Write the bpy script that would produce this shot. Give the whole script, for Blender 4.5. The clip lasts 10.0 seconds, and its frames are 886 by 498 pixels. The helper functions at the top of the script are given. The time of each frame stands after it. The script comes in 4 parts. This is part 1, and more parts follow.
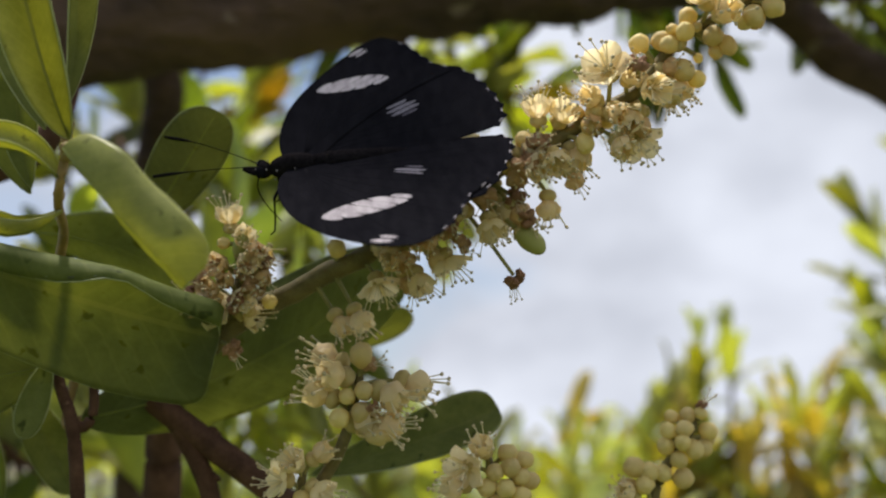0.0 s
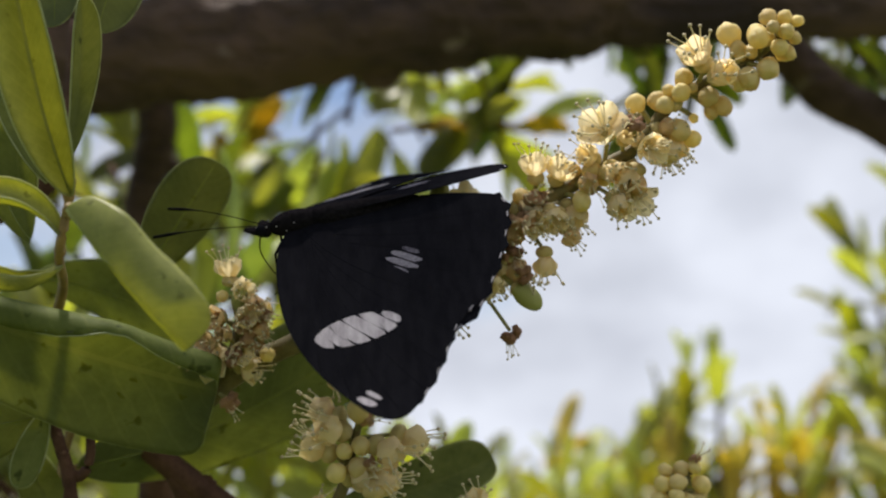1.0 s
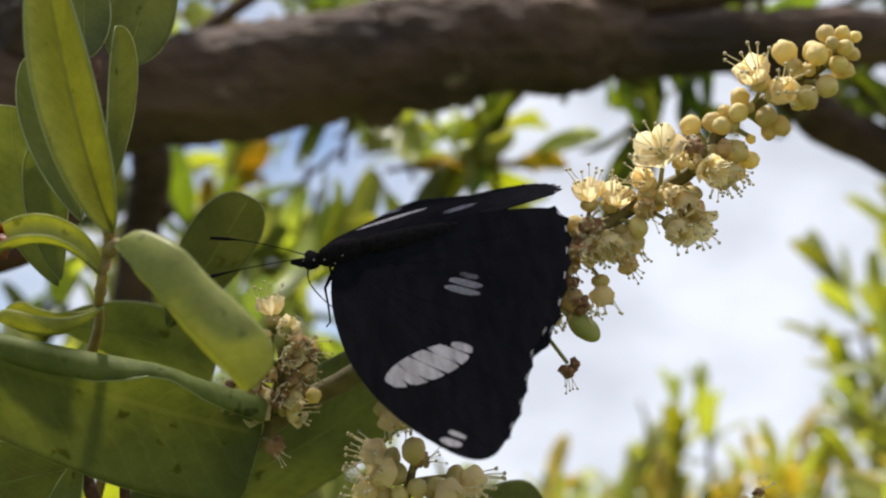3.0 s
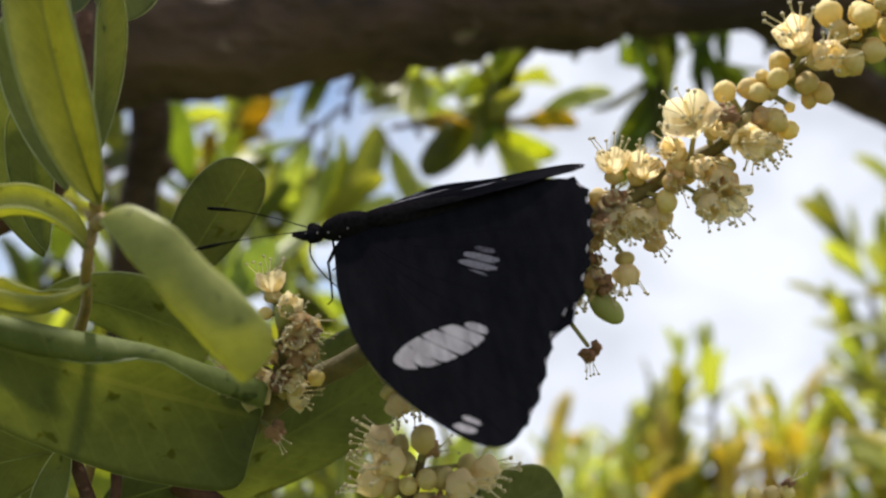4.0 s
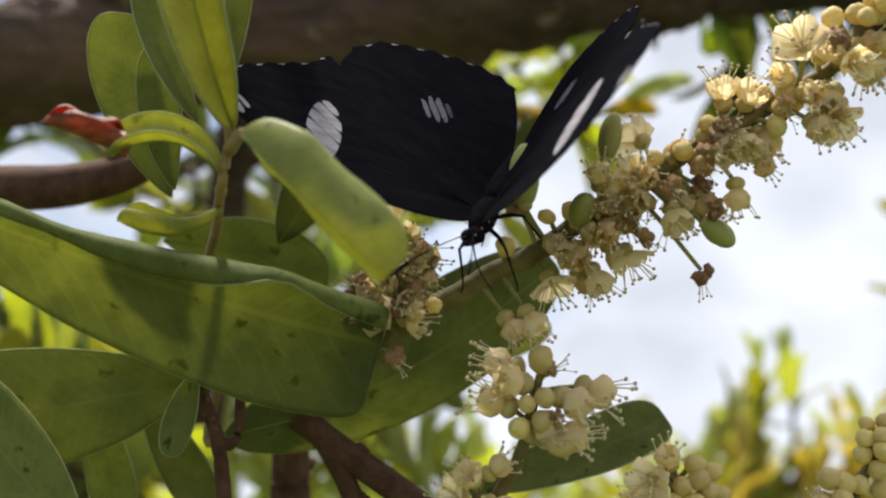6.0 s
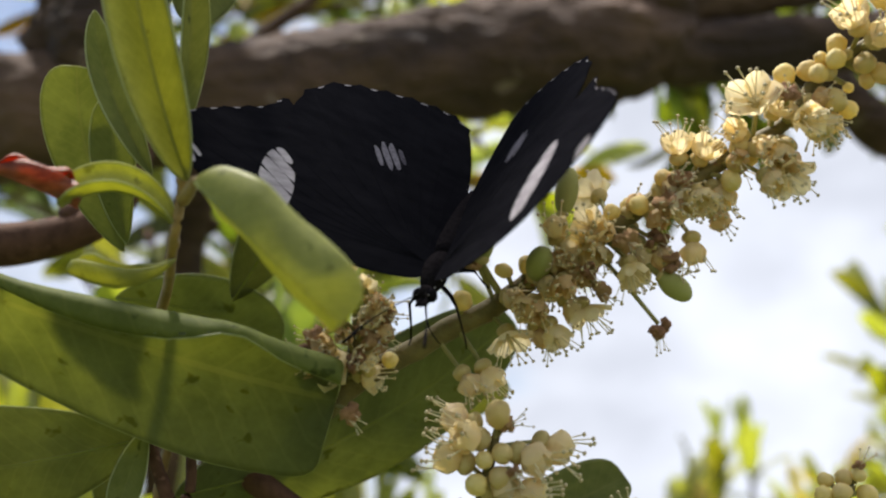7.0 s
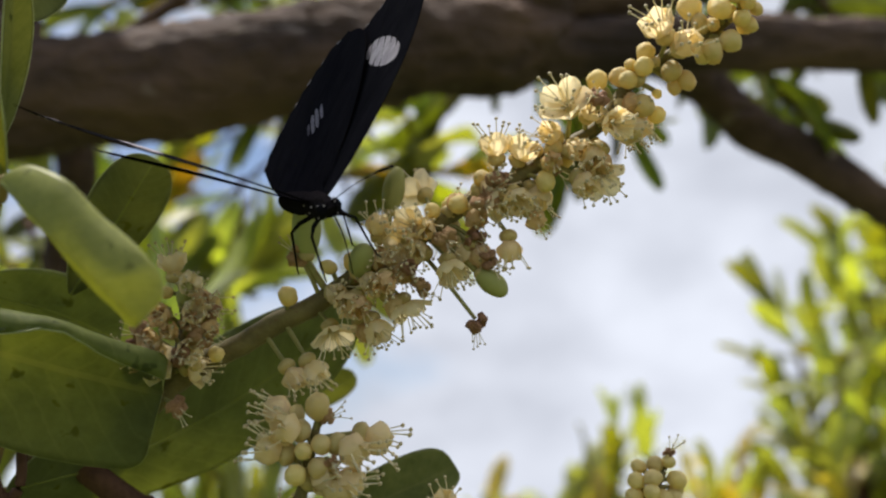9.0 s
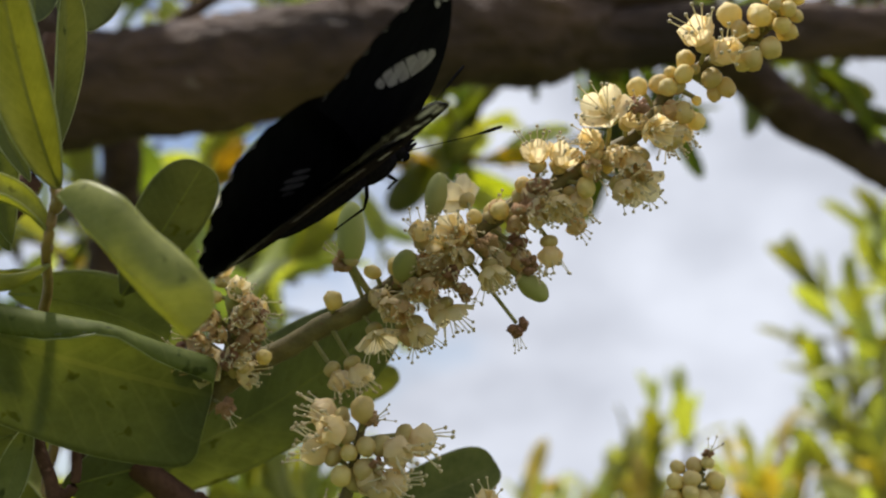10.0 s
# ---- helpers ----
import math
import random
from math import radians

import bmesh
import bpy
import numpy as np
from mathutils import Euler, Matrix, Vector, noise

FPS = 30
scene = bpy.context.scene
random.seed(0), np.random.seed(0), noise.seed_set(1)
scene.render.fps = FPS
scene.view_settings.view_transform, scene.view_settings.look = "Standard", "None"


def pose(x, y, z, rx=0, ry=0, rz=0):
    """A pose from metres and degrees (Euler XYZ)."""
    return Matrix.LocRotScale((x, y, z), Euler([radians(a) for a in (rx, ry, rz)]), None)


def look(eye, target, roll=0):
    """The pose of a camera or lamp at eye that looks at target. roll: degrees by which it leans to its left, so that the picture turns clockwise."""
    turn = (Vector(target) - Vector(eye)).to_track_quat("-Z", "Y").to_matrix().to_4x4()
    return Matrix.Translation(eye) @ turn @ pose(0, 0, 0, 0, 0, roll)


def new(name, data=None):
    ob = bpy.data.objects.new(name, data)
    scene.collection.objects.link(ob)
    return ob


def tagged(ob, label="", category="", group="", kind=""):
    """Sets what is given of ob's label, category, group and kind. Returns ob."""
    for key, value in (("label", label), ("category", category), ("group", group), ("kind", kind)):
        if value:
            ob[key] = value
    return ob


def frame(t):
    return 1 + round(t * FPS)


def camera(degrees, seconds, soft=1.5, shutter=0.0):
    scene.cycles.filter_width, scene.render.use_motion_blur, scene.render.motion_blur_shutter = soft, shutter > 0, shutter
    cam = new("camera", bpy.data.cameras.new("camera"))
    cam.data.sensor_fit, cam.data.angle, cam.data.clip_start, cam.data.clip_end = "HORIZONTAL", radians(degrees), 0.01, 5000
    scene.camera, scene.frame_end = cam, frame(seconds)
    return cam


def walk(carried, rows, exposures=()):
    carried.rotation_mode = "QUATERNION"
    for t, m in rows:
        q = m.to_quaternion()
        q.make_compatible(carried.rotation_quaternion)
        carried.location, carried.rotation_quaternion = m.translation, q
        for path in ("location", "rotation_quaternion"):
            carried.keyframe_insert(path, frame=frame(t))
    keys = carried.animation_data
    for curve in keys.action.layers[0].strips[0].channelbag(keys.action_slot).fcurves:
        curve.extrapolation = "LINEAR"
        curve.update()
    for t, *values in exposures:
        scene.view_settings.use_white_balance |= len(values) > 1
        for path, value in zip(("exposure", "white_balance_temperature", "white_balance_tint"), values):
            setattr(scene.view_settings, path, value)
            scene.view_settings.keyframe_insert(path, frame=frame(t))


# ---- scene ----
cam = camera(42.0, 10.0, soft=2.2)
cam.data.dof.use_dof, cam.data.dof.focus_distance, cam.data.dof.aperture_fstop = True, 0.210, 15.0
# The frame of the first eye: x right, y ahead, z up, in millimetres; BASE brings it into the world.
EYE, TILT = 1.5, 12.0
BASE = pose(0, 0, EYE, TILT)
ROWS = [
    (0, 0.0, -0.0, 2.4, 0.00, -0.65, -0.00),
    (0.5, 1.2, 0.1, 6.3, -1.72, -0.53, -0.31),
    (1, -1.8, -1.9, 9.4, -0.58, 0.27, -0.44),
    (1.5, -2.7, -3.4, 8.9, -0.49, 0.50, -0.19),
    (2, -6.4, -4.3, 10.9, 0.38, 0.77, -0.17),
    (2.5, -11.4, -0.8, 5.4, -0.30, 1.60, 1.04),
    (2.7, -13.2, 2.4, 5.9, -1.62, 2.95, 0.81),
    (3.8, -19.5, 18.1, 10.9, -1.79, -0.10, 1.17),
    (4, -16.9, 21.3, 11.5, -1.62, 0.11, 0.47),
    (4.5, -20.9, 23.6, 13.4, -1.35, 0.49, 1.07),
    (5, -24.8, 22.3, 0.7, -0.20, 1.33, 1.71),
    (5.5, -22.8, 15.0, 2.5, 1.73, 2.08, 1.21),
    (5.7, -25.3, 14.1, -2.7, 2.38, 0.89, 1.23),
    (6.8, -24.4, 18.3, -5.2, -0.77, 3.33, 0.57),
    (7, -24.7, 16.9, -6.8, -0.21, 4.47, 1.13),
    (7.5, -27.9, 15.1, -4.4, 0.54, 4.70, 1.30),
    (8, -14.0, 15.2, -0.8, -1.82, 3.99, 0.74),
    (8.5, -10.6, 12.5, -3.0, -3.83, 3.86, 0.45),
    (9, -9.2, 9.9, -6.2, -4.59, 3.85, 1.23),
    (9.5, -10.9, 6.8, -4.4, -4.89, 3.55, 1.07),
    (10, -9.9, 5.7, -1.8, -2.64, 2.91, 1.16),
]
walk(cam, [(t, BASE @ pose(x / 1000, y / 1000, z / 1000, 90 + pitch, roll, yaw)) for t, x, y, z, yaw, pitch, roll in ROWS],
     exposures=[(t, stops, 6500, 13) for t, stops in ((0, 0.29), (1, 0.30), (2.5, 0.42), (4, 0.55), (5, 0.57), (7, 0.58), (7.5, 0.60), (8.5, 0.43), (9.5, 0.30), (10, 0.29))])

# ---- light ----
SUN_WAY = Vector((-0.18, 0.22, 0.96)).normalized()  # towards the sun, through thin cloud: high, a little to the left and ahead
sun = new("sun", bpy.data.lights.new("sun", "SUN"))
sun.data.energy, sun.data.angle, sun.data.color = 5.0, radians(4.0), (1.0, 0.95, 0.86)
sun.matrix_world = look(SUN_WAY * 20, (0, 0, 0))

world = bpy.data.worlds.new("sky")
scene.world = world
world.use_nodes = True


def node(nt, kind, **values):
    n = nt.nodes.new(kind)
    for k, v in values.items():
        if k in n.inputs:
            n.inputs[k].default_value = v
    return n


def build_sky():
    """A pale blue sky, mostly covered by soft white and grey cloud."""
    nt = world.node_tree
    nt.nodes.clear()
    out, bg = node(nt, "ShaderNodeOutputWorld"), node(nt, "ShaderNodeBackground", Strength=0.1)
    sky = node(nt, "ShaderNodeTexSky")
    sky.sky_type, sky.sun_disc = "NISHITA", False
    sky.sun_elevation, sky.sun_rotation = math.asin(SUN_WAY.z), math.atan2(SUN_WAY.x, SUN_WAY.y)
    place = node(nt, "ShaderNodeTexCoord")
    stretch = node(nt, "ShaderNodeMapping", Scale=(1.0, 1.0, 1.6), Location=(0.35, 0.1, 0.22))
    big = node(nt, "ShaderNodeTexNoise", Scale=2.6, Detail=5.0, Roughness=0.5)
    cover = node(nt, "ShaderNodeMapRange", **{"From Min": 0.33, "From Max": 0.45})
    small = node(nt, "ShaderNodeTexNoise", Scale=5.5, Detail=6.0, Roughness=0.5)
    tone = node(nt, "ShaderNodeValToRGB")
    tone.color_ramp.elements[0].position, tone.color_ramp.elements[0].color = 0.36, (4.8, 5.15, 5.75, 1)
    tone.color_ramp.elements[1].position, tone.color_ramp.elements[1].color = 0.60, (6.6, 7.05, 7.75, 1)
    mix = node(nt, "ShaderNodeMixRGB")
    ln = nt.links.new
    ln(place.outputs["Generated"], stretch.inputs["Vector"])
    ln(stretch.outputs["Vector"], big.inputs["Vector"])
    ln(stretch.outputs["Vector"], small.inputs["Vector"])
    apart = node(nt, "ShaderNodeSeparateXYZ")
    lean = node(nt, "ShaderNodeMath")
    lean.operation = "MULTIPLY_ADD"
    lean.inputs[1].default_value = 0.42
    ln(place.outputs["Generated"], apart.inputs["Vector"])
    ln(apart.outputs["X"], lean.inputs[0])
    ln(big.outputs["Fac"], lean.inputs[2])
    ln(lean.outputs["Value"], cover.inputs["Value"])
    ln(small.outputs["Fac"], tone.inputs["Fac"])
    ln(cover.outputs["Result"], mix.inputs["Fac"])
    ln(sky.outputs["Color"], mix.inputs["Color1"])
    ln(tone.outputs["Color"], mix.inputs["Color2"])
    ln(mix.outputs["Color"], bg.inputs["Color"])
    ln(bg.outputs["Background"], out.inputs["Surface"])


build_sky()

# ---- materials ----
def surface(name, low, high, scale=400.0, rough=0.5, bump=0.2, depth=0.0003, translucent=0.0, through_color=None, fine=6.0,
            vary=0.0, sheen=0.0, sheen_color=(1, 1, 1, 1), stretch=(1, 1, 1), spots=None, veins=False, coat=0.0, spec=0.5):
    """A plain natural surface: two tones mixed by noise at two scales, fine relief, and light let through where it is thin."""
    m = bpy.data.materials.new(name)
    m.use_nodes = True
    nt = m.node_tree
    nt.nodes.clear()
    ln = nt.links.new
    out, skin = node(nt, "ShaderNodeOutputMaterial"), node(nt, "ShaderNodeBsdfPrincipled", Roughness=rough)
    skin.inputs["Sheen Weight"].default_value, skin.inputs["Sheen Tint"].default_value = sheen, sheen_color
    skin.inputs["Coat Weight"].default_value, skin.inputs["Coat Roughness"].default_value = coat, 0.25
    skin.inputs["Specular IOR Level"].default_value = spec
    place, way = node(nt, "ShaderNodeTexCoord"), node(nt, "ShaderNodeMapping", Scale=stretch)
    ln(place.outputs["Object"], way.inputs["Vector"])
    broad = node(nt, "ShaderNodeTexNoise", Scale=scale, Detail=3.0)
    grain = node(nt, "ShaderNodeTexNoise", Scale=scale * fine, Detail=4.0)
    ln(way.outputs["Vector"], broad.inputs["Vector"])
    ln(way.outputs["Vector"], grain.inputs["Vector"])
    both = node(nt, "ShaderNodeMath")
    both.operation = "MULTIPLY_ADD"
    both.inputs[1].default_value = 0.4
    ln(grain.outputs["Fac"], both.inputs[0])
    ln(broad.outputs["Fac"], both.inputs[2])
    ramp = node(nt, "ShaderNodeValToRGB")
    ramp.color_ramp.elements[0].position, ramp.color_ramp.elements[0].color = 0.5, (*low, 1)
    ramp.color_ramp.elements[1].position, ramp.color_ramp.elements[1].color = 0.9, (*high, 1)
    ln(both.outputs["Value"], ramp.inputs["Fac"])
    color = ramp.outputs["Color"]
    height = both.outputs["Value"]
    if veins:
        uv = node(nt, "ShaderNodeUVMap")
        uv.uv_map = "blade"
        parts = node(nt, "ShaderNodeSeparateXYZ")
        ln(uv.outputs["UV"], parts.inputs["Vector"])

        def calc(op, a, b):
            c = node(nt, "ShaderNodeMath")
            c.operation = op
            for i, v in enumerate((a, b)):
                if isinstance(v, (int, float)):
                    c.inputs[i].default_value = v
                else:
                    ln(v, c.inputs[i])
            return c.outputs["Value"]
        across = calc("ABSOLUTE", calc("SUBTRACT", parts.outputs["Y"], 0.5), 0)
        wobble = calc("MULTIPLY", broad.outputs["Fac"], 0.06)
        run = calc("FRACT", calc("SUBTRACT", calc("MULTIPLY", calc("ADD", parts.outputs["X"], wobble), 16.0), calc("MULTIPLY", across, 5.0)), 0)
        side = calc("LESS_THAN", calc("ABSOLUTE", calc("SUBTRACT", run, 0.5), 0), 0.07)
        mid = calc("LESS_THAN", across, 0.018)
        vein = calc("MAXIMUM", calc("MULTIPLY", side, 0.13), calc("MULTIPLY", mid, 0.25))
        pale = node(nt, "ShaderNodeMixRGB", Color2=(high[0] * 1.45, high[1] * 1.3, high[2] * 1.4, 1))
        ln(vein, pale.inputs["Fac"])
        ln(color, pale.inputs["Color1"])
        color = pale.outputs["Color"]
        height = calc("ADD", height, calc("MULTIPLY", vein, 0.5))
    if spots:
        cells = node(nt, "ShaderNodeTexNoise", Scale=scale * 2.2, Detail=2.0)
        ln(place.outputs["Object"], cells.inputs["Vector"])
        mask = node(nt, "ShaderNodeMapRange", **{"From Min": 0.66, "From Max": 0.72})
        ln(cells.outputs["Fac"], mask.inputs["Value"])
        dab = node(nt, "ShaderNodeMixRGB", Color2=(*spots, 1))
        ln(mask.outputs["Result"], dab.inputs["Fac"])
        ln(color, dab.inputs["Color1"])
        color = dab.outputs["Color"]
    if vary:
        info = node(nt, "ShaderNodeObjectInfo")
        shade = node(nt, "ShaderNodeMapRange", **{"To Min": 1 - vary, "To Max": 1 + vary})
        hue = node(nt, "ShaderNodeHueSaturation")
        turn = node(nt, "ShaderNodeMapRange", **{"To Min": 0.5 - vary * 0.06, "To Max": 0.5 + vary * 0.06})
        ln(info.outputs["Random"], shade.inputs["Value"])
        ln(info.outputs["Random"], turn.inputs["Value"])
        ln(shade.outputs["Result"], hue.inputs["Value"])
        ln(turn.outputs["Result"], hue.inputs["Hue"])
        ln(color, hue.inputs["Color"])
        color = hue.outputs["Color"]
    ln(color, skin.inputs["Base Color"])
    relief = node(nt, "ShaderNodeBump", Strength=bump, Distance=depth)
    ln(height, relief.inputs["Height"])
    ln(relief.outputs["Normal"], skin.inputs["Normal"])
    last = skin.outputs["BSDF"]
    if translucent:
        glow = node(nt, "ShaderNodeBsdfTranslucent")
        tint = node(nt, "ShaderNodeMixRGB", Fac=1.0, Color2=(*(through_color or (1, 1, 1)), 1))
        tint.blend_type = "MULTIPLY"
        ln(color, tint.inputs["Color1"])
        ln(tint.outputs["Color"], glow.inputs["Color"])
        blend = node(nt, "ShaderNodeMixShader", Fac=translucent)
        ln(last, blend.inputs[1])
        ln(glow.outputs["BSDF"], blend.inputs[2])
        last = blend.outputs["Shader"]
    ln(last, out.inputs["Surface"])
    return m


YELLOWISH = (3.3, 2.95, 2.5)
LEAF_TOP = surface("leaf_upper", (0.112, 0.136, 0.036), (0.175, 0.20, 0.062), 120, 0.65, 0.3, 0.0004, 0.42, (2.6, 2.35, 1.3), spec=0.12, vary=0.12, veins=True, spots=(0.06, 0.075, 0.02))
LEAF_UNDER = surface("leaf_under", (0.106, 0.124, 0.064), (0.146, 0.168, 0.090), 120, 0.6, 0.25, 0.0004, 0.65, YELLOWISH, vary=0.12, veins=True, spots=(0.09, 0.10, 0.03), spec=0.3)
LEAF_YOUNG = surface("leaf_young", (0.23, 0.245, 0.070), (0.32, 0.335, 0.105), 150, 0.45, 0.25, 0.0003, 0.5, (2.1, 2.0, 1.1), vary=0.10, veins=True, spots=(0.17, 0.18, 0.05), spec=0.35)
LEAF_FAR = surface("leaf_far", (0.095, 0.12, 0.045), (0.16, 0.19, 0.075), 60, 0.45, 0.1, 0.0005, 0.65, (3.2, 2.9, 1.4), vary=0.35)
# sunlight put into the base colour: a paler, yellower copy of the far leaf
LEAF_SUN_TINTED = surface("leaf_sun_tinted", (0.35, 0.38, 0.17), (0.47, 0.49, 0.24), 40, 0.4, 0.1, 0.0005, 0.64, (2.0, 1.95, 1.0), vary=0.2)
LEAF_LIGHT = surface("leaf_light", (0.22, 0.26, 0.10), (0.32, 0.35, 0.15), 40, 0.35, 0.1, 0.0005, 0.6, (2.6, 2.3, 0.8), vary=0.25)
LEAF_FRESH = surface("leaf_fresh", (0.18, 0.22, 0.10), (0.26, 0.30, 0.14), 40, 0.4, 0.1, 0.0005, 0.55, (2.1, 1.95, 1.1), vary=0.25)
LEAF_YELLOW = surface("leaf_yellow", (0.42, 0.34, 0.03), (0.6, 0.48, 0.05), 60, 0.5, 0.1, 0.0005, 0.5, (1.4, 1.2, 0.6), vary=0.2)
LEAF_GOLD = surface("leaf_gold", (0.48, 0.43, 0.15), (0.60, 0.54, 0.22), 40, 0.45, 0.1, 0.0005, 0.58, (1.75, 1.65, 0.9), vary=0.2)
# pale colour that carries the backlit highlight on the near leaves' edges
LEAF_RIM_LIGHT = surface("leaf_rim_light", (0.40, 0.44, 0.22), (0.52, 0.56, 0.32), 200, 0.55, 0.1, 0.0002, 0.55, (1.5, 1.4, 1.0), spec=0.3)
MIDRIB = surface("midrib", (0.26, 0.30, 0.09), (0.36, 0.39, 0.14), 200, 0.6, 0.2, 0.0003, 0.5, (1.6, 1.5, 0.7), spec=0.2)
LEAF_DEAD = surface("leaf_dead", (0.20, 0.045, 0.022), (0.46, 0.15, 0.06), 250, 0.45, 0.9, 0.0009, 0.45, (1.8, 1.0, 0.6), stretch=(1, 1, 3))
BARK = surface("bark", (0.024, 0.012, 0.008), (0.112, 0.064, 0.040), 26, 0.9, 1.0, 0.012, fine=7.0, stretch=(0.45, 1, 1), spots=(0.165, 0.122, 0.092))
TWIG_BARK = surface("twig_bark", (0.052, 0.026, 0.016), (0.108, 0.056, 0.034), 200, 0.75, 0.5, 0.0008, spots=(0.14, 0.075, 0.05), spec=0.12)
PETIOLE = surface("petiole", (0.20, 0.13, 0.03), (0.30, 0.19, 0.05), 300, 0.5, 0.4, 0.0004, spots=(0.2, 0.09, 0.03))
STALK = surface("flower_stalk", (0.30, 0.28, 0.09), (0.42, 0.38, 0.14), 300, 0.6, 0.5, 0.0005, 0.3, spots=(0.30, 0.22, 0.10))
STEM = surface("flower_stem", (0.115, 0.092, 0.034), (0.19, 0.155, 0.058), 300, 0.65, 0.6, 0.0006, spots=(0.15, 0.09, 0.04), spec=0.25)
CALYX = surface("calyx", (0.60, 0.49, 0.20), (0.71, 0.59, 0.28), 400, 0.6, 0.3, 0.0003, 0.4, spec=0.3)
BUD = surface("bud", (0.72, 0.58, 0.21), (0.83, 0.70, 0.32), 300, 0.55, 0.3, 0.0003, 0.35, (1.1, 1.0, 0.75), vary=0.12)
PETAL = surface("petal", (0.87, 0.76, 0.47), (0.93, 0.83, 0.58), 400, 0.5, 0.2, 0.0002, 0.6, (1.05, 1.0, 0.88), vary=0.06)
PETAL_OLD = surface("old_petal", (0.74, 0.54, 0.28), (0.84, 0.66, 0.38), 400, 0.6, 0.4, 0.0003, 0.55, vary=0.12)
STAMEN = surface("stamen", (0.80, 0.71, 0.45), (0.88, 0.80, 0.58), 600, 0.6, 0.1, 0.0001, 0.3)
ANTHER = surface("anther", (0.45, 0.36, 0.20), (0.62, 0.52, 0.32), 900, 0.7, 0.2, 0.0001)
WITHERED = surface("withered", (0.42, 0.19, 0.085), (0.68, 0.40, 0.21), 500, 0.75, 0.8, 0.0006, 0.1, vary=0.25)
FRUIT = surface("green_fruit", (0.38, 0.40, 0.12), (0.48, 0.48, 0.18), 300, 0.6, 0.25, 0.0003, 0.3, vary=0.12, spec=0.25)
WING_TOP = surface("wing_scales_upper", (0.0060, 0.0060, 0.0076), (0.0098, 0.0096, 0.0118), 500, 0.9, 0.4, 0.0002, stretch=(0.3, 1, 1), spec=0.0)
WING_UNDER = surface("wing_scales_under", (0.0135, 0.0102, 0.0102), (0.024, 0.0185, 0.018), 500, 0.9, 0.4, 0.0002, stretch=(0.3, 1, 1), spec=0.0)
WING_VEIN = surface("wing_vein", (0.0060, 0.0060, 0.0074), (0.0096, 0.0094, 0.0115), 900, 0.9, 0.3, 0.0001, spec=0.0)
WHITE_SCALES = surface("white_scales", (0.25, 0.225, 0.24), (0.40, 0.37, 0.385), 900, 0.8, 0.3, 0.0002, stretch=(0.3, 1, 1), spec=0.0)
CREAM_SCALES = surface("cream_scales", (0.56, 0.52, 0.49), (0.74, 0.69, 0.65), 900, 0.7, 0.3, 0.0002)
SILVER_SCALES = surface("silver_scales", (0.10, 0.095, 0.11), (0.19, 0.175, 0.20), 1600, 0.8, 0.3, 0.0002, spec=0.0)
DIM_SCALES = surface("dim_scales", (0.24, 0.21, 0.17), (0.40, 0.36, 0.30), 900, 0.7, 0.3, 0.0002, spec=0.0)
GREY_SCALES = surface("grey_scales", (0.035, 0.032, 0.04), (0.12, 0.11, 0.13), 1600, 0.8, 0.3, 0.0002, stretch=(0.25, 1, 1), spec=0.0)
PALE_BROWN = surface("pale_brown_scales", (0.13, 0.095, 0.06), (0.27, 0.20, 0.13), 900, 0.6, 0.3, 0.0002)
BODY_FUR = surface("black_fur", (0.008, 0.007, 0.008), (0.016, 0.014, 0.015), 1500, 0.9, 1.0, 0.0004, spec=0.0)
GRASS = surface("grass_ground", (0.04, 0.07, 0.015), (0.11, 0.12, 0.04), 1.5, 0.9, 0.6, 0.05, fine=20.0)

# ---- building tools ----
def mm(x, y, z):
    return Vector((x, y, z)) / 1000


def part(name, bm, material, parent, label="", m=None, smooth=True):
    """Links a bmesh as one mesh under a thing or a part."""
    me = bm
    if isinstance(bm, bmesh.types.BMesh):
        me = bpy.data.meshes.new(name)
        bm.to_mesh(me)
        bm.free()
        for mt in material if isinstance(material, (list, tuple)) else [material]:
            me.materials.append(mt)
        if smooth:
            me.polygons.foreach_set("use_smooth", [True] * len(me.polygons))
    ob = new(name, me)
    ob.parent = parent
    if m is not None:
        ob.matrix_basis = m
    return tagged(ob, label)


def thing(name, at, label, category, group="", kind=""):
    """An empty at the base of a thing, in the frame of the first eye (mm)."""
    ob = new(name)
    ob.empty_display_size = 0.01
    ob.matrix_world = BASE @ Matrix.Translation(mm(*at))
    return tagged(ob, label, category, group, kind)


def spline(points, n):
    """n + 1 points on a smooth line through the points given."""
    p = [Vector(q) for q in points]
    p = [p[0] * 2 - p[1], *p, p[-1] * 2 - p[-2]]
    out, spans = [], len(p) - 3
    for i in range(n + 1):
        u = min(i / n * spans, spans - 1e-6)
        k, f = int(u), u - int(u)
        a, b, c, d = p[k:k + 4]
        out.append(0.5 * (2 * b + (c - a) * f + (2 * a - 5 * b + 4 * c - d) * f * f + (3 * b - a - 3 * c + d) * f ** 3))
    return out


